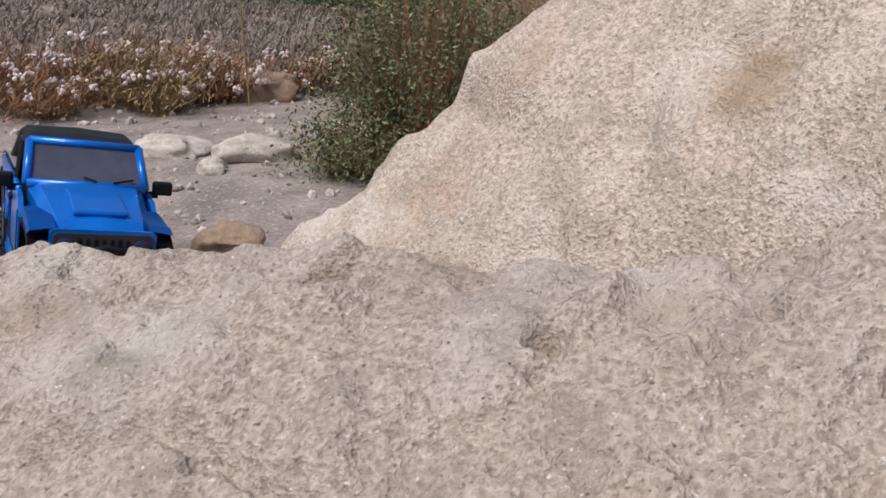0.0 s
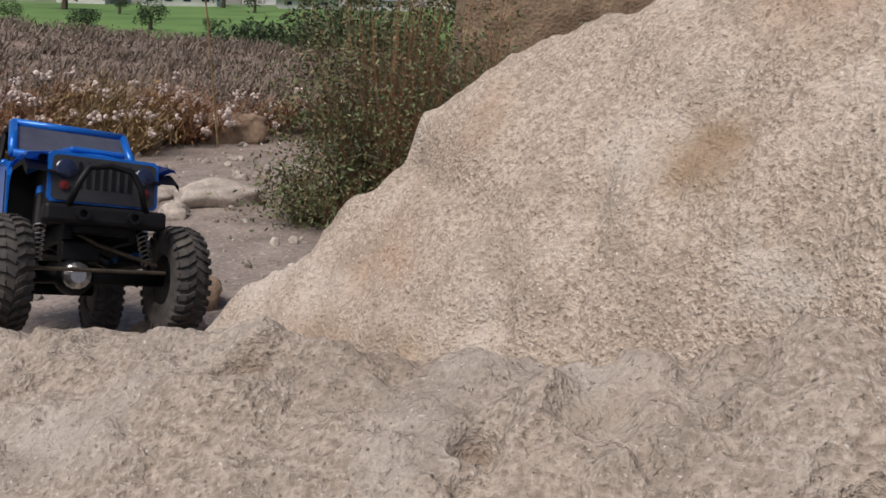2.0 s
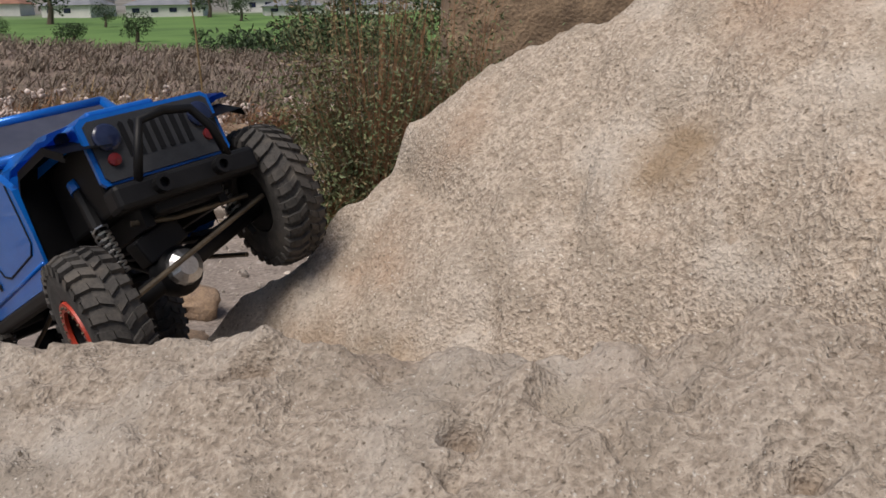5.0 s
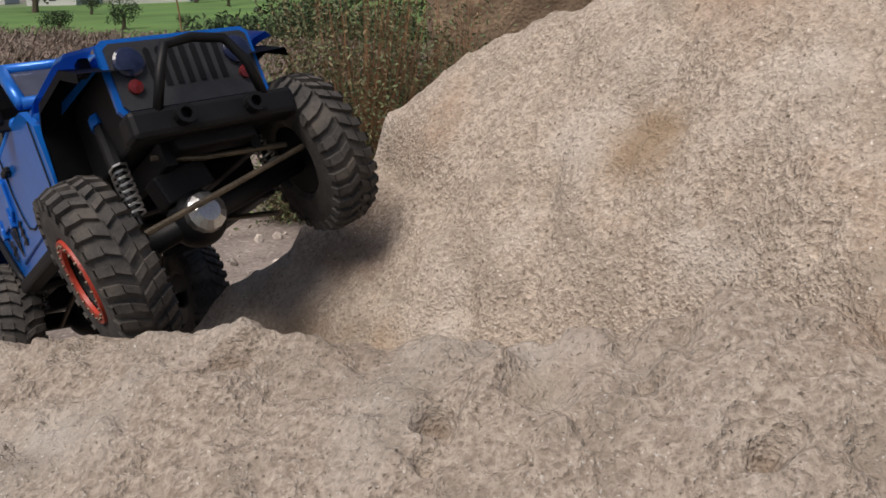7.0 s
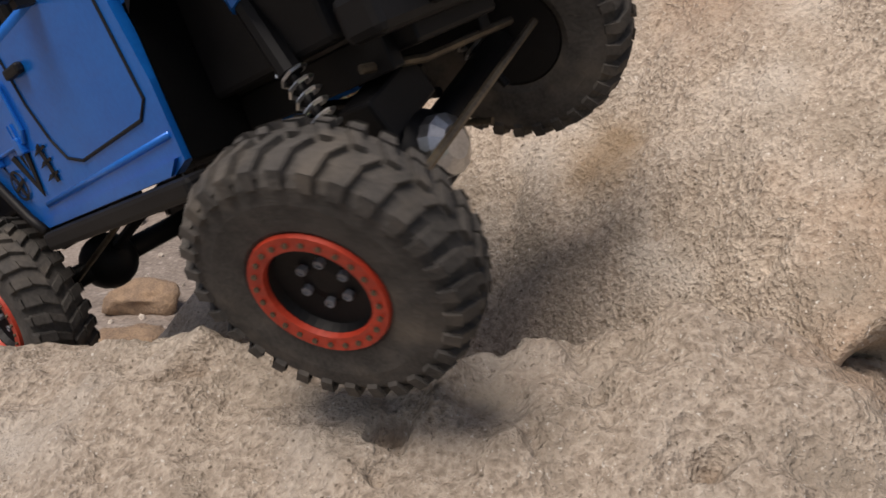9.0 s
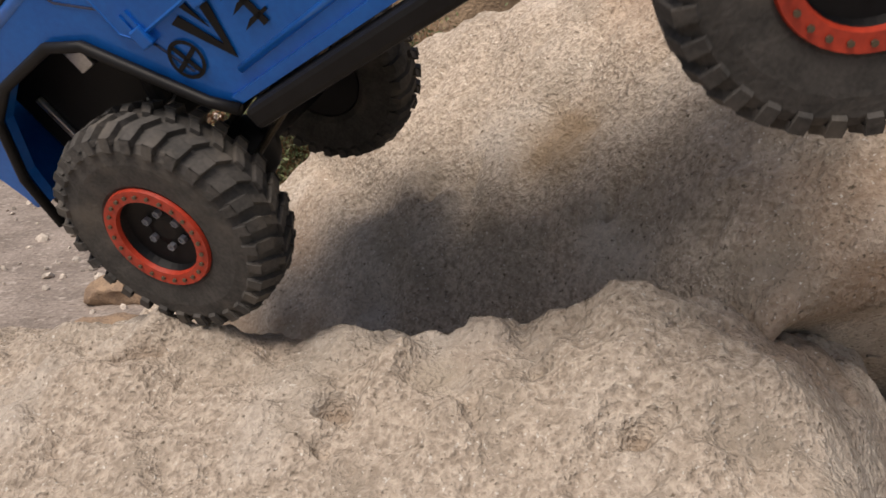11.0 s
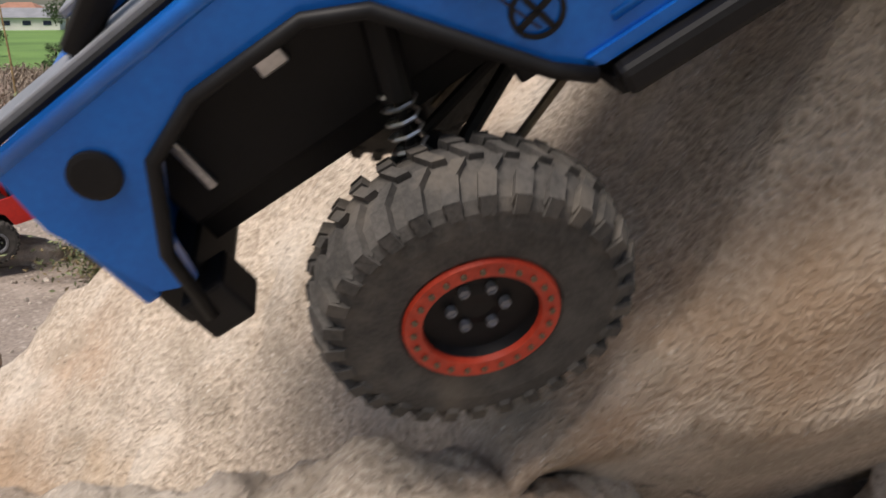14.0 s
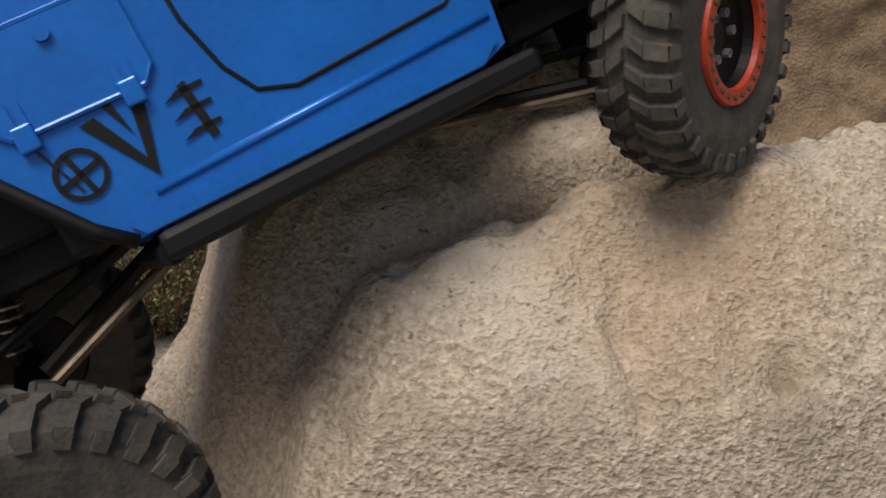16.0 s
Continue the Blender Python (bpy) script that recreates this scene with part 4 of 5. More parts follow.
def pebbles():
    bm = bmesh.new()
    for i in range(900):
        x, y = rng.uniform(-1.5, 0.25), rng.uniform(0.95, 3.2)
        if i > 760:
            x, y = rng.uniform(0.38, 0.9), rng.uniform(0.05, 0.65)
        r = 0.004 + 0.012 * rng.random() ** 3
        z = float(ground_z(np.array([x]), np.array([y]))[0])
        m = pose(x, y, z + r * 0.2, *rng.uniform(0, 360, 3)) @ Matrix.Diagonal((r * rng.uniform(0.8, 1.6), r, r * rng.uniform(0.5, 0.9), 1))
        bmesh.ops.create_icosphere(bm, subdivisions=1, radius=1.0, matrix=m)
    return bm


M_PEBBLE = mat("pebble", (0.46, 0.41, 0.36), (0.30, 0.26, 0.22), 0.9, scale=60, fine=300, random=0.45)
tagged(part("gravel", pebbles(), M_PEBBLE), "loose grey-brown gravel on the path", "gravel", kind="stuff")

# ---- twig in the gap ----
M_TWIG = mat("bleached_wood", (0.62, 0.58, 0.54), (0.42, 0.38, 0.34), 0.8, scale=80, fine=400)
tagged(part("twig", tube(bmesh.new(), [(0.317, 0.462, 0.649), (0.330, 0.466, 0.637), (0.345, 0.467, 0.629)], [0.0022, 0.0018, 0.0016], 8), M_TWIG), "bleached white twig lying in the gap between boulders", "twig")
bm = bmesh.new()
for k in range(22):
    a, b = rng.uniform(0, 6.28), rng.uniform(0.012, 0.03)
    c = Vector((0.36 + rng.uniform(-0.03, 0.05), 0.472 + rng.uniform(-0.015, 0.03), 0.612 + rng.uniform(-0.015, 0.008)))
    tube(bm, [c, c + Vector((math.cos(a) * b, math.sin(a) * b, rng.uniform(-0.004, 0.010)))], 0.0009, 5)
tagged(part("leaf_litter", bm, mat("litter", (0.36, 0.31, 0.26), (0.2, 0.17, 0.14), 0.9, random=0.5)), "dry grey twigs and litter caught in the gap", "litter", kind="stuff")


# ---- plants ----
def blade(bm, p, d, w, bend, n=3):
    """A thin bent leaf or stem strip."""
    p, d = Vector(p), Vector(d)
    side = d.cross(Vector((0.3, 0.2, 1)))
    side = (side.normalized() if side.length > 1e-6 else Vector((1, 0, 0)))
    prev = None
    for i in range(n + 1):
        f = i / n
        c = p + d * f + Vector(bend) * f * f
        ww = w * (1 - f * 0.85)
        row = (bm.verts.new(c - side * ww), bm.verts.new(c + side * ww))
        if prev:
            bm.faces.new((prev[0], prev[1], row[1], row[0]))
        prev = row


def leaf(bm, c, size):
    u = Vector(rng.normal(size=3)).normalized()
    v = u.orthogonal().normalized()
    w = u.cross(v)
    a = rng.uniform(0, 6.28)
    l, s = v * math.cos(a) + w * math.sin(a), w * math.cos(a) - v * math.sin(a)
    bm.faces.new([bm.verts.new(c + q) for q in (-l * size, s * size * 0.42 + u * size * 0.12, l * size, -s * size * 0.42 + u * size * 0.12)])


M_STEM = mat("dry_stem", (0.30, 0.16, 0.08), (0.16, 0.08, 0.042), 0.85, random=0.4)
M_STEM_TAN = mat("tan_stem", (0.36, 0.26, 0.13), (0.2, 0.13, 0.06), 0.85, random=0.4)
M_FLOWER = mat("dry_flower", (0.66, 0.58, 0.54), (0.42, 0.33, 0.29), 0.9, random=0.35)
M_LEAF = mat("leaf", (0.150, 0.175, 0.075), (0.075, 0.100, 0.040), 0.6, random=0.5)
M_LEAF_DRY = mat("dry_leaf", (0.27, 0.22, 0.12), (0.16, 0.12, 0.06), 0.8, random=0.4)
M_SCRUB = mat("scrub", (0.29, 0.24, 0.19), (0.15, 0.12, 0.095), 0.95, random=0.45)
M_TREE = mat("tree_leaf", (0.05, 0.085, 0.03), (0.025, 0.045, 0.018), 0.8, random=0.5)
M_BARK = mat("bark", (0.16, 0.12, 0.09), rough=0.9)


def dry_bush(x, y, r, h, stems, flowers, tan=False):
    z = float(ground_z(np.array([x]), np.array([y]))[0]) - 0.02
    ob = tagged(new("dry_bush"), "dry rusty-brown bush with clusters of whitish flower heads" if flowers else "dry tan bush of thin bare stems", "bush")
    ob.matrix_basis = pose(x, y, z)
    bm, bf = bmesh.new(), bmesh.new()
    for i in range(stems):
        a, q = rng.uniform(0, 6.28), rng.random() ** 0.6
        d = Vector((math.cos(a) * r * q, math.sin(a) * r * q, h * rng.uniform(0.55, 1.0) * (1.05 - 0.35 * q)))
        b = (rng.normal() * 0.05, rng.normal() * 0.05, -0.10 * h * q)
        st = Vector((math.cos(a), math.sin(a), 0)) * r * 0.25 * rng.random()
        blade(bm, st, d, 0.0028, b, 3)
        tip = st + d + Vector(b)
        for k in range(4):
            f = rng.uniform(0.4, 0.95)
            c = st + d * f + Vector(b) * f * f
            blade(bm, c, Vector((rng.normal() * 0.05, rng.normal() * 0.05, rng.uniform(0.01, 0.07))), 0.0020, (0, 0, 0), 2)
            leaf(bm, c + Vector(rng.normal(size=3)) * 0.015, 0.009)
        if i < flowers:
            s = rng.uniform(0.011, 0.02)
            for k in range(9):
                bmesh.ops.create_icosphere(bf, subdivisions=1, radius=s * rng.uniform(0.35, 0.6), matrix=Matrix.Translation(tip + Vector(rng.normal(size=3)) * s * 0.6))
    tagged(part("stems", bm, M_STEM_TAN if tan else M_STEM, ob), kind="stuff")
    if flowers:
        tagged(part("flower_heads", bf, M_FLOWER, ob, "whitish dried flower heads"), kind="stuff")
    else:
        bf.free()
    return ob


for x, y, r, h, n, f, tan in ((-1.10, 3.05, 0.22, 0.34, 260, 14, True), (-1.38, 3.15, 0.26, 0.30, 240, 26, False), (-0.88, 3.20, 0.22, 0.27, 210, 30, False), (-1.62, 2.9, 0.2, 0.28, 160, 24, False), (-0.62, 3.55, 0.24, 0.2, 160, 22, False), (-1.15, 3.6, 0.3, 0.24, 180, 26, False), (-0.36, 3.6, 0.2, 0.22, 140, 18, False), (-1.9, 3.4, 0.3, 0.28, 180, 26, False), (-0.98, 2.92, 0.16, 0.22, 140, 8, True), (-1.32, 2.78, 0.2, 0.2, 140, 14, False)):
    dry_bush(x, y, r, h, n, f, tan)


def green_bush(x, y, r, h, stems, leaves, label, dry=0.26):
    z = float(ground_z(np.array([x]), np.array([y]))[0]) - 0.02
    ob = tagged(new("green_bush"), label, "bush")
    ob.matrix_basis = pose(x, y, z)
    bm, bl, bd = bmesh.new(), bmesh.new(), bmesh.new()
    for i in range(stems):
        a, q = rng.uniform(0, 6.28), rng.random() ** 0.55
        d = Vector((math.cos(a) * r * q, math.sin(a) * r * q, h * rng.uniform(0.45, 1.0) * (1.0 - 0.45 * q * q)))
        b = Vector((rng.normal() * 0.04, rng.normal() * 0.04, -0.04))
        st = Vector((math.cos(a), math.sin(a), 0)) * r * 0.3 * rng.random()
        blade(bm, st, d, 0.0028, b, 4)
        for k in range(leaves):
            f = rng.uniform(0.12, 1.0)
            c = st + d * f + b * f * f + Vector(rng.normal(size=3)) * 0.022
            leaf(bd if rng.random() < dry + 0.35 * max(0, c.z / h - 0.55) else bl, c, rng.uniform(0.0045, 0.0085))
    tagged(part("stems", bm, M_STEM, ob), kind="stuff")
    tagged(part("leaves", bl, M_LEAF, ob, "small dull green leaves"), kind="stuff")
    tagged(part("dry_leaves", bd, M_LEAF_DRY, ob, "small yellowed leaves"), kind="stuff")
    return ob


green_bush(-0.07, 2.12, 0.25, 0.80, 340, 52, "tall green bush with small leaves and reddish stems behind the boulder")
green_bush(-0.20, 2.02, 0.16, 0.32, 140, 40, "low yellow-green bush at the edge of the path", 0.3)
green_bush(0.12, 2.35, 0.22, 0.75, 200, 44, "tall green bush against the brown rock", 0.3)

bm = tube(bmesh.new(), [(-0.69, 3.0, 0.35), (-0.70, 3.0, 0.8), (-0.72, 3.01, 1.05), (-0.735, 3.01, 1.2)], [0.004, 0.0035, 0.0025, 0.0015], 6)
tagged(part("grass_stalk", bm, M_STEM_TAN), "tall thin straw-coloured grass stalk standing among dry bushes", "plant")


def scrub():
    bm = bmesh.new()
    for i in range(1500):
        rr, a = 3.4 + 8.5 * rng.random() ** 1.2, radians(90 + rng.uniform(-12, 46))
        x, y = rr * math.cos(a), rr * math.sin(a)
        z = float(ground_z(np.array([x]), np.array([y]))[0])
        h = rng.uniform(0.03, 0.09) * (1 + rr * 0.05)
        for k in range(14):
            blade(bm, (x + rng.normal() * 0.06, y + rng.normal() * 0.06, z - 0.01), (rng.normal() * 0.07, rng.normal() * 0.07, h), 0.0035 + 0.0006 * rr, (0, 0, 0), 2)
            leaf(bm, Vector((x + rng.normal() * 0.09, y + rng.normal() * 0.09, z + h * rng.random())), 0.006 + 0.0013 * rr)
    return bm


tagged(part("scrub", scrub(), M_SCRUB), "dry grey-brown scrub covering the hillside", "scrub", kind="stuff")

# grass at the foot of the low boulder
M_GRASS = mat("grass", (0.06, 0.09, 0.035), (0.03, 0.045, 0.02), 0.7, random=0.5)
for gx, gy in ((-0.10, 0.245), (-0.035, 0.235), (-0.005, 0.235)):
    z = float(near_rock_z(np.array([gx]), np.array([gy]))[0])
    bm = bmesh.new()
    for k in range(16):
        blade(bm, (rng.normal() * 0.010, rng.normal() * 0.004, 0), (rng.normal() * 0.006, rng.normal() * 0.003, rng.uniform(0.008, 0.019)), 0.0011, (rng.normal() * 0.004, 0, 0), 2)
    tagged(part("grass_tuft", bm, M_GRASS, None, at=pose(gx, gy, z - 0.003)), "small dark green grass tuft in a crack of the boulder", "grass", group="grass tufts")

# ---- brown rock wall behind ----
def rock_wall(x0, x1, y0, depth, top, seed):
    n, m = 160, 90
    u, v = np.meshgrid(np.linspace(0, 1, n), np.linspace(0, 1, m), indexing="ij")
    # from the left flank round to the front, then up and over the top
    px = np.where(u < 0.2, x0, x0 + (u - 0.2) / 0.8 * (x1 - x0))
    py = np.where(u < 0.2, y0 + depth * (0.2 - u) / 0.2, y0)
    zz = np.minimum(v / 0.75, 1.0) * (top - 0.2) + 0.2
    over = np.clip((v - 0.75) / 0.25, 0, 1)
    px = px + over * (0.5 * (x0 + x1) - px) * 0.5 + 0.10 * fbm(u * 6 + seed, v * 3, 1.0, 4, 51) + 0.03 * np.clip(zz - 0.6, 0, 1)
    py = py + over * (y0 + depth * 0.5 - py) + 0.22 * fbm(u * 7 - seed, v * 4, 1.0, 5, 52) + 0.15 * v
    zz = zz + over * 0.1 + 0.05 * fbm(u * 9, v * 5 + seed, 1.0, 4, 53)
    return px, py, zz


ob = sheet("boulder", *rock_wall(0.17, 3.4, 2.85, 1.2, 1.45, 2.0), M_ROCK_FAR)
tagged(ob, "tall brown rock wall behind the green bush", "rock")


# ---- valley: trees and houses ----
def tree(x, y, h, w, name="tree"):
    z = float(ground_z(np.array([x]), np.array([y]))[0])
    ob = tagged(new(name), "dark green rounded tree on the valley turf", "tree", group="valley trees")
    ob.matrix_basis = pose(x, y, z)
    part("trunk", tube(bmesh.new(), [(0, 0, -0.2), (0.05 * w, 0, h * 0.3), (0, 0.03 * w, h * 0.6)], [w * 0.06, w * 0.045, w * 0.02], 7), M_BARK, ob)
    bm = bmesh.new()
    for k in range(16):
        a, q = rng.uniform(0, 6.28), rng.random() ** 0.5
        c = Vector((math.cos(a) * w * 0.38 * q, math.sin(a) * w * 0.38 * q, h * rng.uniform(0.35, 0.88)))
        for j in range(60):
            leaf(bm, c + Vector(rng.normal(size=3)).normalized() * w * 0.17 * rng.uniform(0.6, 1.1), w * 0.035)
    part("crown", bm, M_TREE, ob)
    return ob


for x, y, h, w in ((-25.5, 79.5, 2.6, 3.6), (-46, 84, 6, 7), (-42, 88, 2.2, 2.4), (-39, 110, 3.0, 3.4), (-33, 84, 1.2, 3.6), (-19.5, 78, 1.2, 1.6), (-25, 125, 3.2, 4), (-8.8, 40, 2.6, 4.2), (-7.0, 33, 2.6, 3.6), (-5.0, 31, 2.8, 3.6), (-3.4, 27, 2.6, 3.0), (-2.0, 26, 2.8, 3.0), (-7.4, 45, 2.4, 4), (-4.4, 45, 3.6, 5), (-0.5, 30, 3.4, 4), (-17, 128, 3.6, 4), (-50, 120, 7, 8), (-10, 135, 5, 6), (-33, 140, 5, 6), (3, 60, 6, 7), (-63, 100, 8, 9)):
    tree(x, y, h, w)

M_WALL = mat("white_wall", (0.72, 0.71, 0.69), (0.62, 0.61, 0.6), 0.8, scale=0.5, fine=4)
M_ROOF = mat("grey_roof", (0.24, 0.25, 0.28), (0.17, 0.18, 0.2), 0.8, scale=0.6, fine=6)
M_ROOF_RED = mat("clay_roof", (0.33, 0.17, 0.12), (0.24, 0.12, 0.08), 0.8, scale=0.6, fine=6)


def house(x, y, w, d, h, roof, turn):
    z = float(ground_z(np.array([x]), np.array([y]))[0])
    ob = tagged(new("house"), "white-walled house with a grey roof across the valley" if roof is M_ROOF else "pale house with a reddish roof across the valley", "house", group="valley houses")
    ob.matrix_basis = pose(x, y, z, 0, 0, turn)
    part("wall", box(bmesh.new(), (-w / 2, -d / 2, -2), (w / 2, d / 2, h)), M_WALL, ob)
    bm = bmesh.new()
    e, r = 0.5, h * 0.95
    vs = [bm.verts.new(p) for p in ((-w / 2 - e, -d / 2 - e, h + 0.02), (w / 2 + e, -d / 2 - e, h + 0.02), (w / 2 + e, d / 2 + e, h + 0.02), (-w / 2 - e, d / 2 + e, h + 0.02), (-w / 2 + d * 0.3, 0, h + r), (w / 2 - d * 0.3, 0, h + r))]
    for f in ((0, 1, 5, 4), (1, 2, 5), (2, 3, 4, 5), (3, 0, 4), (3, 2, 1, 0)):
        bm.faces.new([vs[i] for i in f])
    part("roof", bm, roof, ob)
    for i in range(int(w // 3)):
        wx = -w / 2 + 1.6 + 3 * i
        part("window", box(bmesh.new(), (wx - 0.6, -d / 2 - 0.06, h * 0.35), (wx + 0.6, -d / 2 + 0.05, h * 0.75)), M_LAMP, ob)


for x, y, w, d, h, rf, tn in ((-42, 150, 20, 9, 3.2, M_ROOF, 5), (-58, 152, 14, 9, 3.4, M_ROOF, -8), (-21, 150, 16, 10, 2.4, M_ROOF, 12), (-8, 152, 16, 10, 2.6, M_ROOF, -4), (-75, 160, 14, 9, 3.4, M_ROOF_RED, 8), (-30, 172, 18, 10, 4, M_ROOF, 0), (-12, 176, 16, 9, 4, M_ROOF_RED, 10), (-50, 178, 16, 9, 4, M_ROOF_RED, -6), (8, 165, 18, 10, 4, M_ROOF, 4), (-70, 185, 18, 9, 4, M_ROOF, 4)):
    house(x, y, w * 0.62, d, h * 0.55, rf, tn)


# ---- red toy pickup ----
TRUCK = [(0, -2.3, 1.50, 0.31), (8, -2.3, 1.50, 0.31), (11.5, -1.14, 1.92, 0.325), (12.5, -0.88, 2.02, 0.345), (13, -0.71, 2.07, 0.36), (13.5, -0.54, 2.12, 0.385), (14, -0.42, 2.18, 0.40), (14.4, -0.37, 2.20, 0.402), (16, -0.37, 2.20, 0.402)]


def build_truck():
    ob = tagged(new("toy_pickup"), "small bright red toy pickup with knobbly tyres on the gravel path", "toy car")
    prof = [(-0.20, 0.085), (-0.20, 0.135), (-0.05, 0.142), (0.075, 0.146), (0.19, 0.140), (0.205, 0.125), (0.205, 0.085), (0.185, 0.083), (0.175, 0.105), (0.155, 0.118), (0.115, 0.118), (0.092, 0.103), (0.082, 0.078), (-0.08, 0.074), (-0.092, 0.103), (-0.112, 0.118), (-0.152, 0.118), (-0.172, 0.103), (-0.18, 0.083)]
    for s in (-1, 1):
        part("side_panel", plate(bmesh.new(), prof, s * 0.082, s * 0.078), M_TRUCK, ob, "glossy red body side")
        part("side_window", plate(bmesh.new(), [(-0.045, 0.152), (0.030, 0.152), (0.012, 0.182), (-0.040, 0.183)], s * 0.0705, s * 0.067), M_WINDOW, ob)
        part("roll_bar", tube(bmesh.new(), [(-0.065, s * 0.055, 0.12), (-0.070, s * 0.053, 0.182), (-0.150, s * 0.055, 0.125)], 0.005, 7), M_BLACK, ob)
        part("fender_flare", tube(bmesh.new(), [(x, s * 0.083, z) for x, z in ((0.088, 0.092), (0.096, 0.108), (0.116, 0.121), (0.154, 0.121), (0.178, 0.106), (0.187, 0.086))], 0.005, 7), M_TRUCK, ob)
        part("headlamp", box(bmesh.new(), (0.200, s * 0.055 - 0.012, 0.104), (0.209, s * 0.055 + 0.012, 0.122), None, 0.001), M_WINDOW, ob)
    bm = box(bmesh.new(), (0.075, -0.078, 0.132), (0.198, 0.078, 0.1455), None, 0.004)
    part("hood", bm, M_TRUCK, ob)
    bm = bmesh.new()
    rows = [[bm.verts.new((x, y, z)) for x, z in ((0.062, 0.145), (0.020, 0.186), (-0.048, 0.190), (-0.055, 0.140))] for y in (-0.070, 0.070)]
    for i in range(3):
        bm.faces.new((rows[0][i], rows[0][i + 1], rows[1][i + 1], rows[1][i]))
    bm.faces.new(rows[0]), bm.faces.new(rows[1][::-1])
    part("cab", bm, M_TRUCK, ob)
    bm = bmesh.new()
    bm.faces.new([bm.verts.new(p) for p in ((0.0635, -0.060, 0.149), (0.0635, 0.060, 0.149), (0.026, 0.058, 0.184), (0.026, -0.058, 0.184))])
    bmesh.ops.solidify(bm, geom=list(bm.faces), thickness=0.002)
    part("windscreen", bm, M_WINDOW, ob)
    part("bed_floor", box(bmesh.new(), (-0.198, -0.077, 0.105), (-0.058, 0.077, 0.112)), M_BLACK, ob)
    part("tailgate", box(bmesh.new(), (-0.203, -0.080, 0.085), (-0.197, 0.080, 0.135), None, 0.001), M_TRUCK, ob)
    part("grille", box(bmesh.new(), (0.198, -0.078, 0.088), (0.206, 0.078, 0.128), None, 0.001), M_BLACK, ob)
    part("front_bumper", tube(bmesh.new(), [(0.212, -0.075, 0.082), (0.220, 0, 0.082), (0.212, 0.075, 0.082)], 0.006, 8), M_STEEL, ob)
    bm = box(bmesh.new(), (-0.19, -0.035, 0.060), (0.195, 0.035, 0.095), None, 0.003)
    part("chassis", bm, M_BLACK, ob)
    for fx in (-1, 1):
        part("axle", tube(bmesh.new(), [(fx * 0.13, -0.07, 0.05), (fx * 0.13, 0.07, 0.05)], 0.008, 8), M_BLACK, ob)
    w0 = build_wheel(ob, "wheel", 0.052, 0.042, M_RAIL, 26, 0.024)
    made = {(1, -1): w0}
    for k in ((1, 1), (-1, -1), (-1, 1)):
        made[k] = copy_thing(w0, Matrix())
    return ob, made


truck, truck_wheels = build_truck()

# ---- what moves ----
def spread(rows, step=0.25):
    """Rows of numbers, filled in between at even steps."""
    t = np.unique(np.concatenate([np.arange(0, 16.01, step), [r[0] for r in rows]]))
    a = np.array(rows, float)
    return [tuple([s] + [float(np.interp(s, a[:, 0], a[:, i])) for i in range(1, a.shape[1])]) for s in t]


STEER = [(0, 8.0), (0.5, 7.0), (1, 6.0), (1.5, 5.0), (2, 4.0), (2.5, -2.8), (3, -9.4), (3.5, -9.0), (4, -10.3), (4.5, -11.5), (5, -8.3), (7.5, -8.1), (8, -5.5), (8.5, -3.5), (9, 10.6), (9.5, 20.4), (10, 23.0), (12.5, 0.0), (13, 0.0), (13.5, 1.7), (14, 3.3), (14.5, 5.0), (15, 3.7), (15.5, -2.6), (16, 20.7)]
# how far the wheels lean on their axle
TILT = {1: [(0, 0.0), (0.5, 0.0), (1, 0.0), (1.5, 0.0), (2, 0.0), (2.5, -4.2), (3, -8.5), (3.5, -10.1), (4, -11.8), (4.5, -13.4), (5, -14.9), (7.5, -1.5), (8, 3.0), (8.5, 0.6), (9, 0.2), (9.5, -0.2), (10, -6.6), (12.5, 0.0), (13, 0.0), (13.5, 0.0), (14, 0.0), (14.5, 6.0), (15, 7.8), (15.5, 11.7), (16, 22.7)], -1: [(0, 0.0), (0.5, 0.0), (1, 0.0), (1.5, 0.0), (2, 0.0), (2.5, -0.0), (3, 0.1), (3.5, -0.8), (4, -1.6), (4.5, -2.5), (5, -3.3), (7.5, -1.3), (8, -5.9), (8.5, -5.5), (9, -2.6), (9.5, 0.3), (10, 6.0), (12.5, -3.6), (13, -2.8), (13.5, -2.1), (14, -1.5), (14.5, 8.6), (15, 4.3), (15.5, 0.0), (16, 0.0)]}
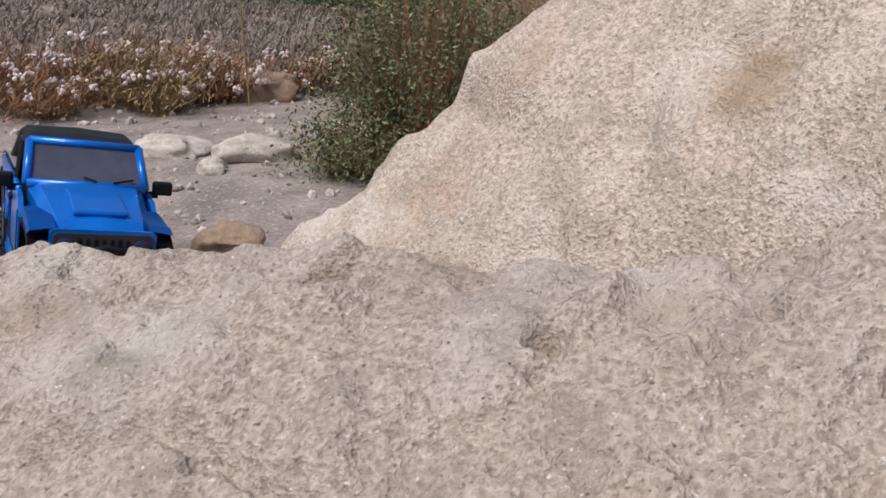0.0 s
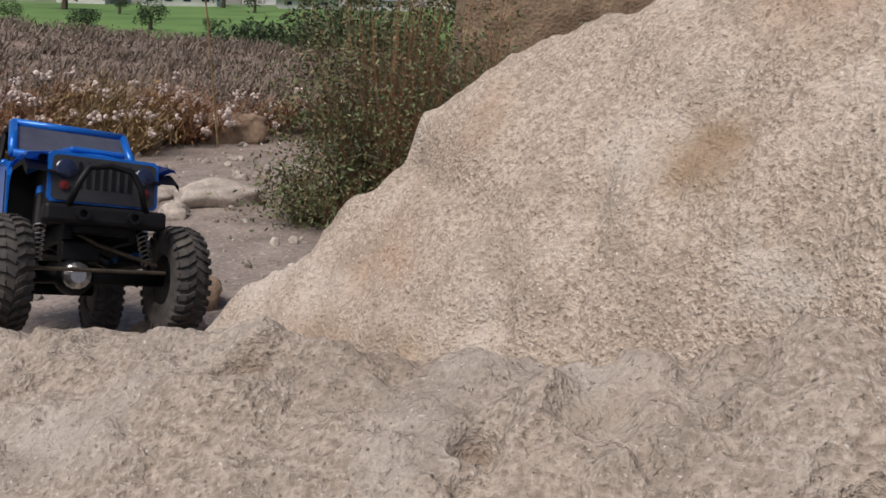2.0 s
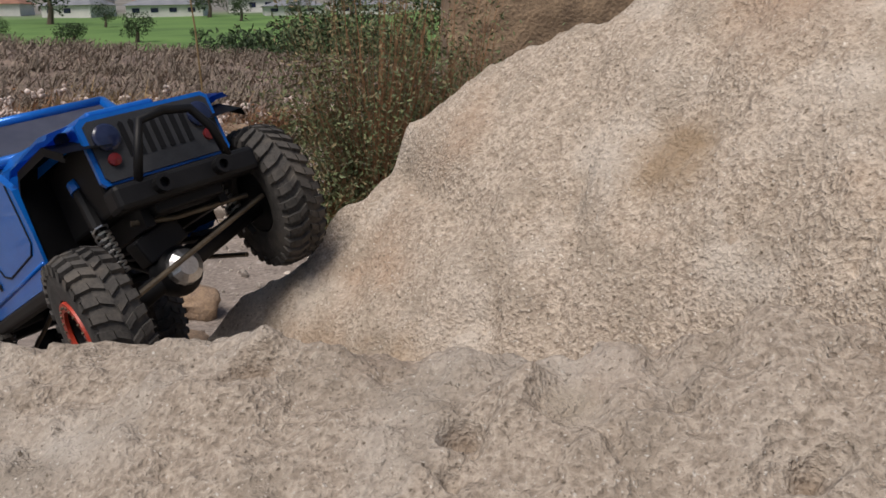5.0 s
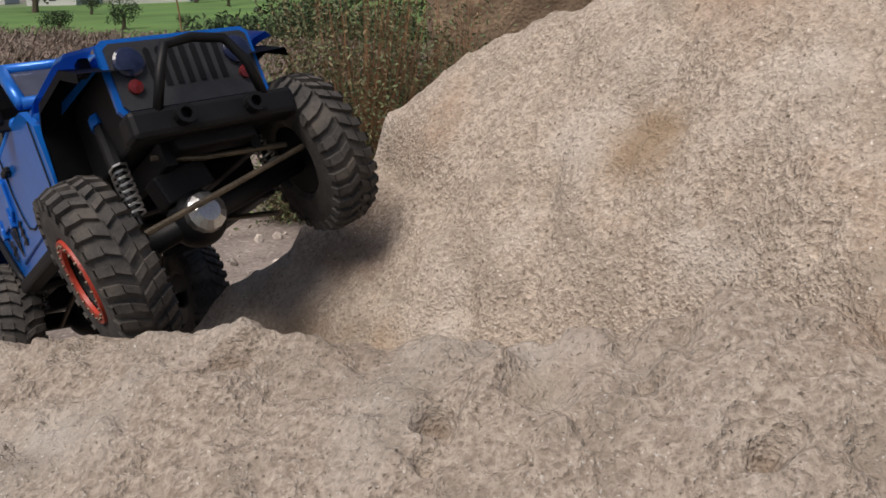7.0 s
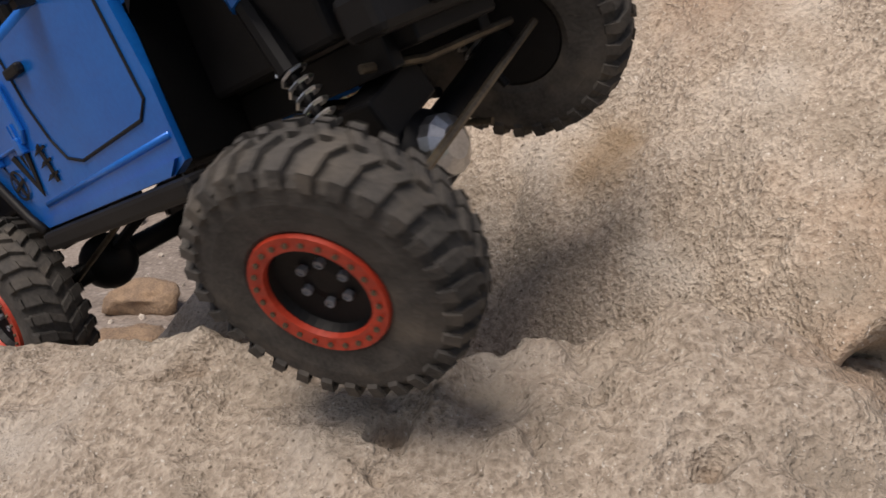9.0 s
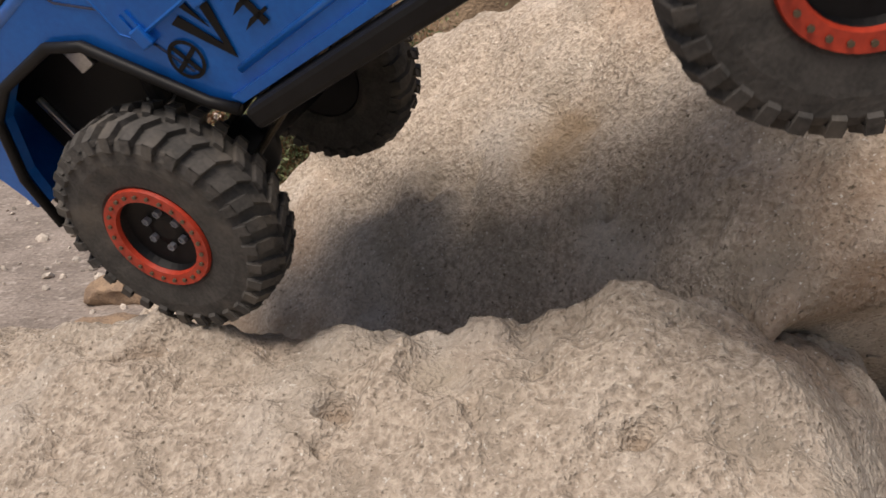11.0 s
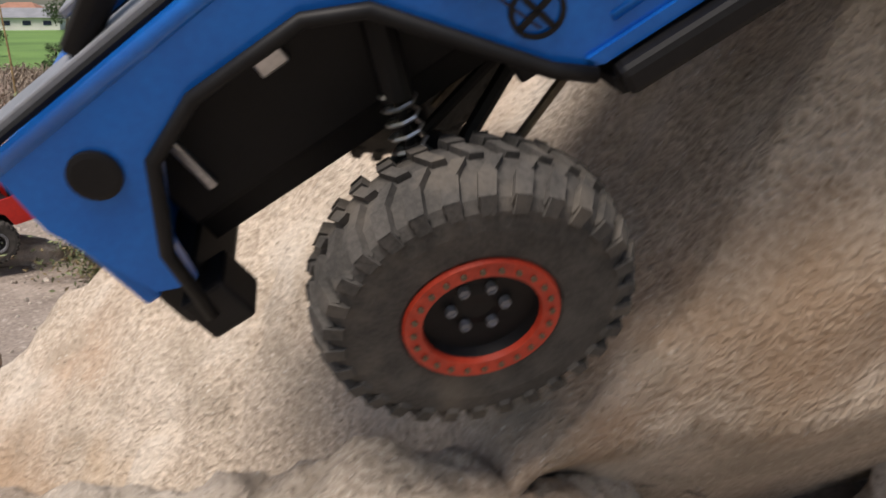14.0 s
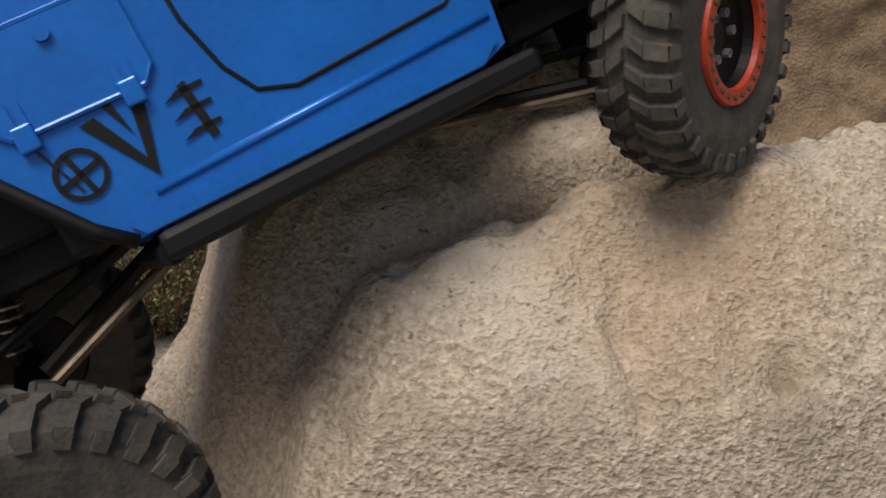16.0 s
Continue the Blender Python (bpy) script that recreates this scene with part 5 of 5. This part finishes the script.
# how far each wheel hangs (-) or is pressed up (+)
ARTICULATE = {(1, -1): [(0, 0.000), (0.5, 0.000), (1, 0.000), (1.5, 0.000), (2, 0.000), (2.5, -0.005), (3, -0.011), (3.5, -0.012), (4, -0.014), (4.5, -0.016), (5, -0.018), (7.5, -0.013), (8, -0.023), (8.5, -0.032), (9, -0.022), (9.5, -0.033), (10, -0.038), (12.5, 0.000), (13, 0.000), (13.5, 0.000), (14, 0.000), (14.5, 0.000), (15, -0.003), (15.5, -0.003), (16, 0.004)], (1, 1): [(0, 0.000), (0.5, 0.001), (1, 0.001), (1.5, 0.002), (2, 0.002), (2.5, 0.014), (3, 0.025), (3.5, 0.026), (4, 0.029), (4.5, 0.031), (5, 0.034), (7.5, 0.031), (8, 0.042), (8.5, 0.057), (9, 0.034), (9.5, 0.013), (10, 0.006), (12.5, 0.000), (13, 0.000), (13.5, 0.000), (14, 0.000), (14.5, 0.000), (15, -0.004), (15.5, -0.007), (16, 0.001)],
              (-1, -1): [(0, 0.000), (0.5, 0.000), (1, 0.000), (1.5, 0.000), (2, 0.000), (2.5, -0.002), (3, -0.003), (3.5, -0.003), (4, -0.002), (4.5, -0.001), (5, -0.001), (7.5, 0.009), (8, 0.001), (8.5, -0.004), (9, -0.006), (9.5, 0.002), (10, 0.016), (12.5, -0.007), (13, -0.003), (13.5, 0.002), (14, -0.012), (14.5, -0.025), (15, -0.036), (15.5, -0.041), (16, -0.048)], (-1, 1): [(0, 0.000), (0.5, 0.000), (1, 0.001), (1.5, 0.001), (2, 0.001), (2.5, 0.002), (3, 0.002), (3.5, -0.001), (4, -0.005), (4.5, -0.008), (5, -0.012), (7.5, -0.02), (8, -0.014), (8.5, -0.010), (9, -0.003), (9.5, 0.004), (10, -0.049), (12.5, 0.056), (13, 0.026), (13.5, -0.004), (14, 0.016), (14.5, 0.038), (15, 0.024), (15.5, 0.010), (16, 0.010)]}


def at_time(rows, t):
    return float(np.interp(t, [q[0] for q in rows], [q[1] for q in rows]))


def motions():
    walk(crawler, [(t, pose(*v)) for t, *v in CAR])
    rows = spread(CAR)
    angle, last = 0.0, rows[0]
    turns = [(rows[0][0], 0.0)]
    for r in rows[1:]:
        angle += math.degrees(math.dist(r[1:4], last[1:4]) / WHEEL_R)
        turns.append((r[0], angle))
        last = r
    for fx, axle in crawler_axles.items():
        x, keys = (FRONT if fx > 0 else -BASE), []
        for t, a in turns:
            near, far = at_time(ARTICULATE[fx, -1], t), at_time(ARTICULATE[fx, 1], t)
            lean = math.degrees(math.atan2(far - near, 2 * TRACK))
            keys.append((t, pose(x, 0, AXLE_Z + (near + far) / 2, lean, 0, 0) @ pose(-x, 0, -AXLE_Z)))
        walk(axle, keys)
    for (fx, s), wheel in crawler_wheels.items():
        keys = []
        for t, a in turns:
            steer = at_time(STEER, t) if fx > 0 else 0.0
            near, far = at_time(ARTICULATE[fx, -1], t), at_time(ARTICULATE[fx, 1], t)
            lean = math.degrees(math.atan2(far - near, 2 * TRACK)) + at_time(TILT[fx], t)
            m = pose(FRONT if fx > 0 else -BASE, s * TRACK, AXLE_Z + (near if s < 0 else far), lean, 0, 0) @ pose(0, 0, 0, 0, 0, steer) @ pose(0, 0, 0, 0, a % 360, 0)
            keys.append((t, m @ pose(0, 0, 0, 0, 0, 180) if s > 0 else m))
        walk(wheel, keys)
    rows = spread(TRUCK)
    walk(truck, [(t, pose(x, y, z, 4, -11, 30)) for t, x, y, z in TRUCK])
    angle, last, keys = 0.0, rows[0], {k: [] for k in truck_wheels}
    for r in rows:
        angle += math.degrees(math.dist(r[1:], last[1:]) / 0.05)
        last = r
        for (fx, s) in truck_wheels:
            m = pose(fx * 0.13, s * 0.078, 0.05, 0, 0, 0) @ pose(0, 0, 0, 0, angle % 360, 0)
            keys[fx, s].append((r[0], m @ pose(0, 0, 0, 0, 0, 180) if s > 0 else m))
    for k, wheel in truck_wheels.items():
        walk(wheel, keys[k])


motions()
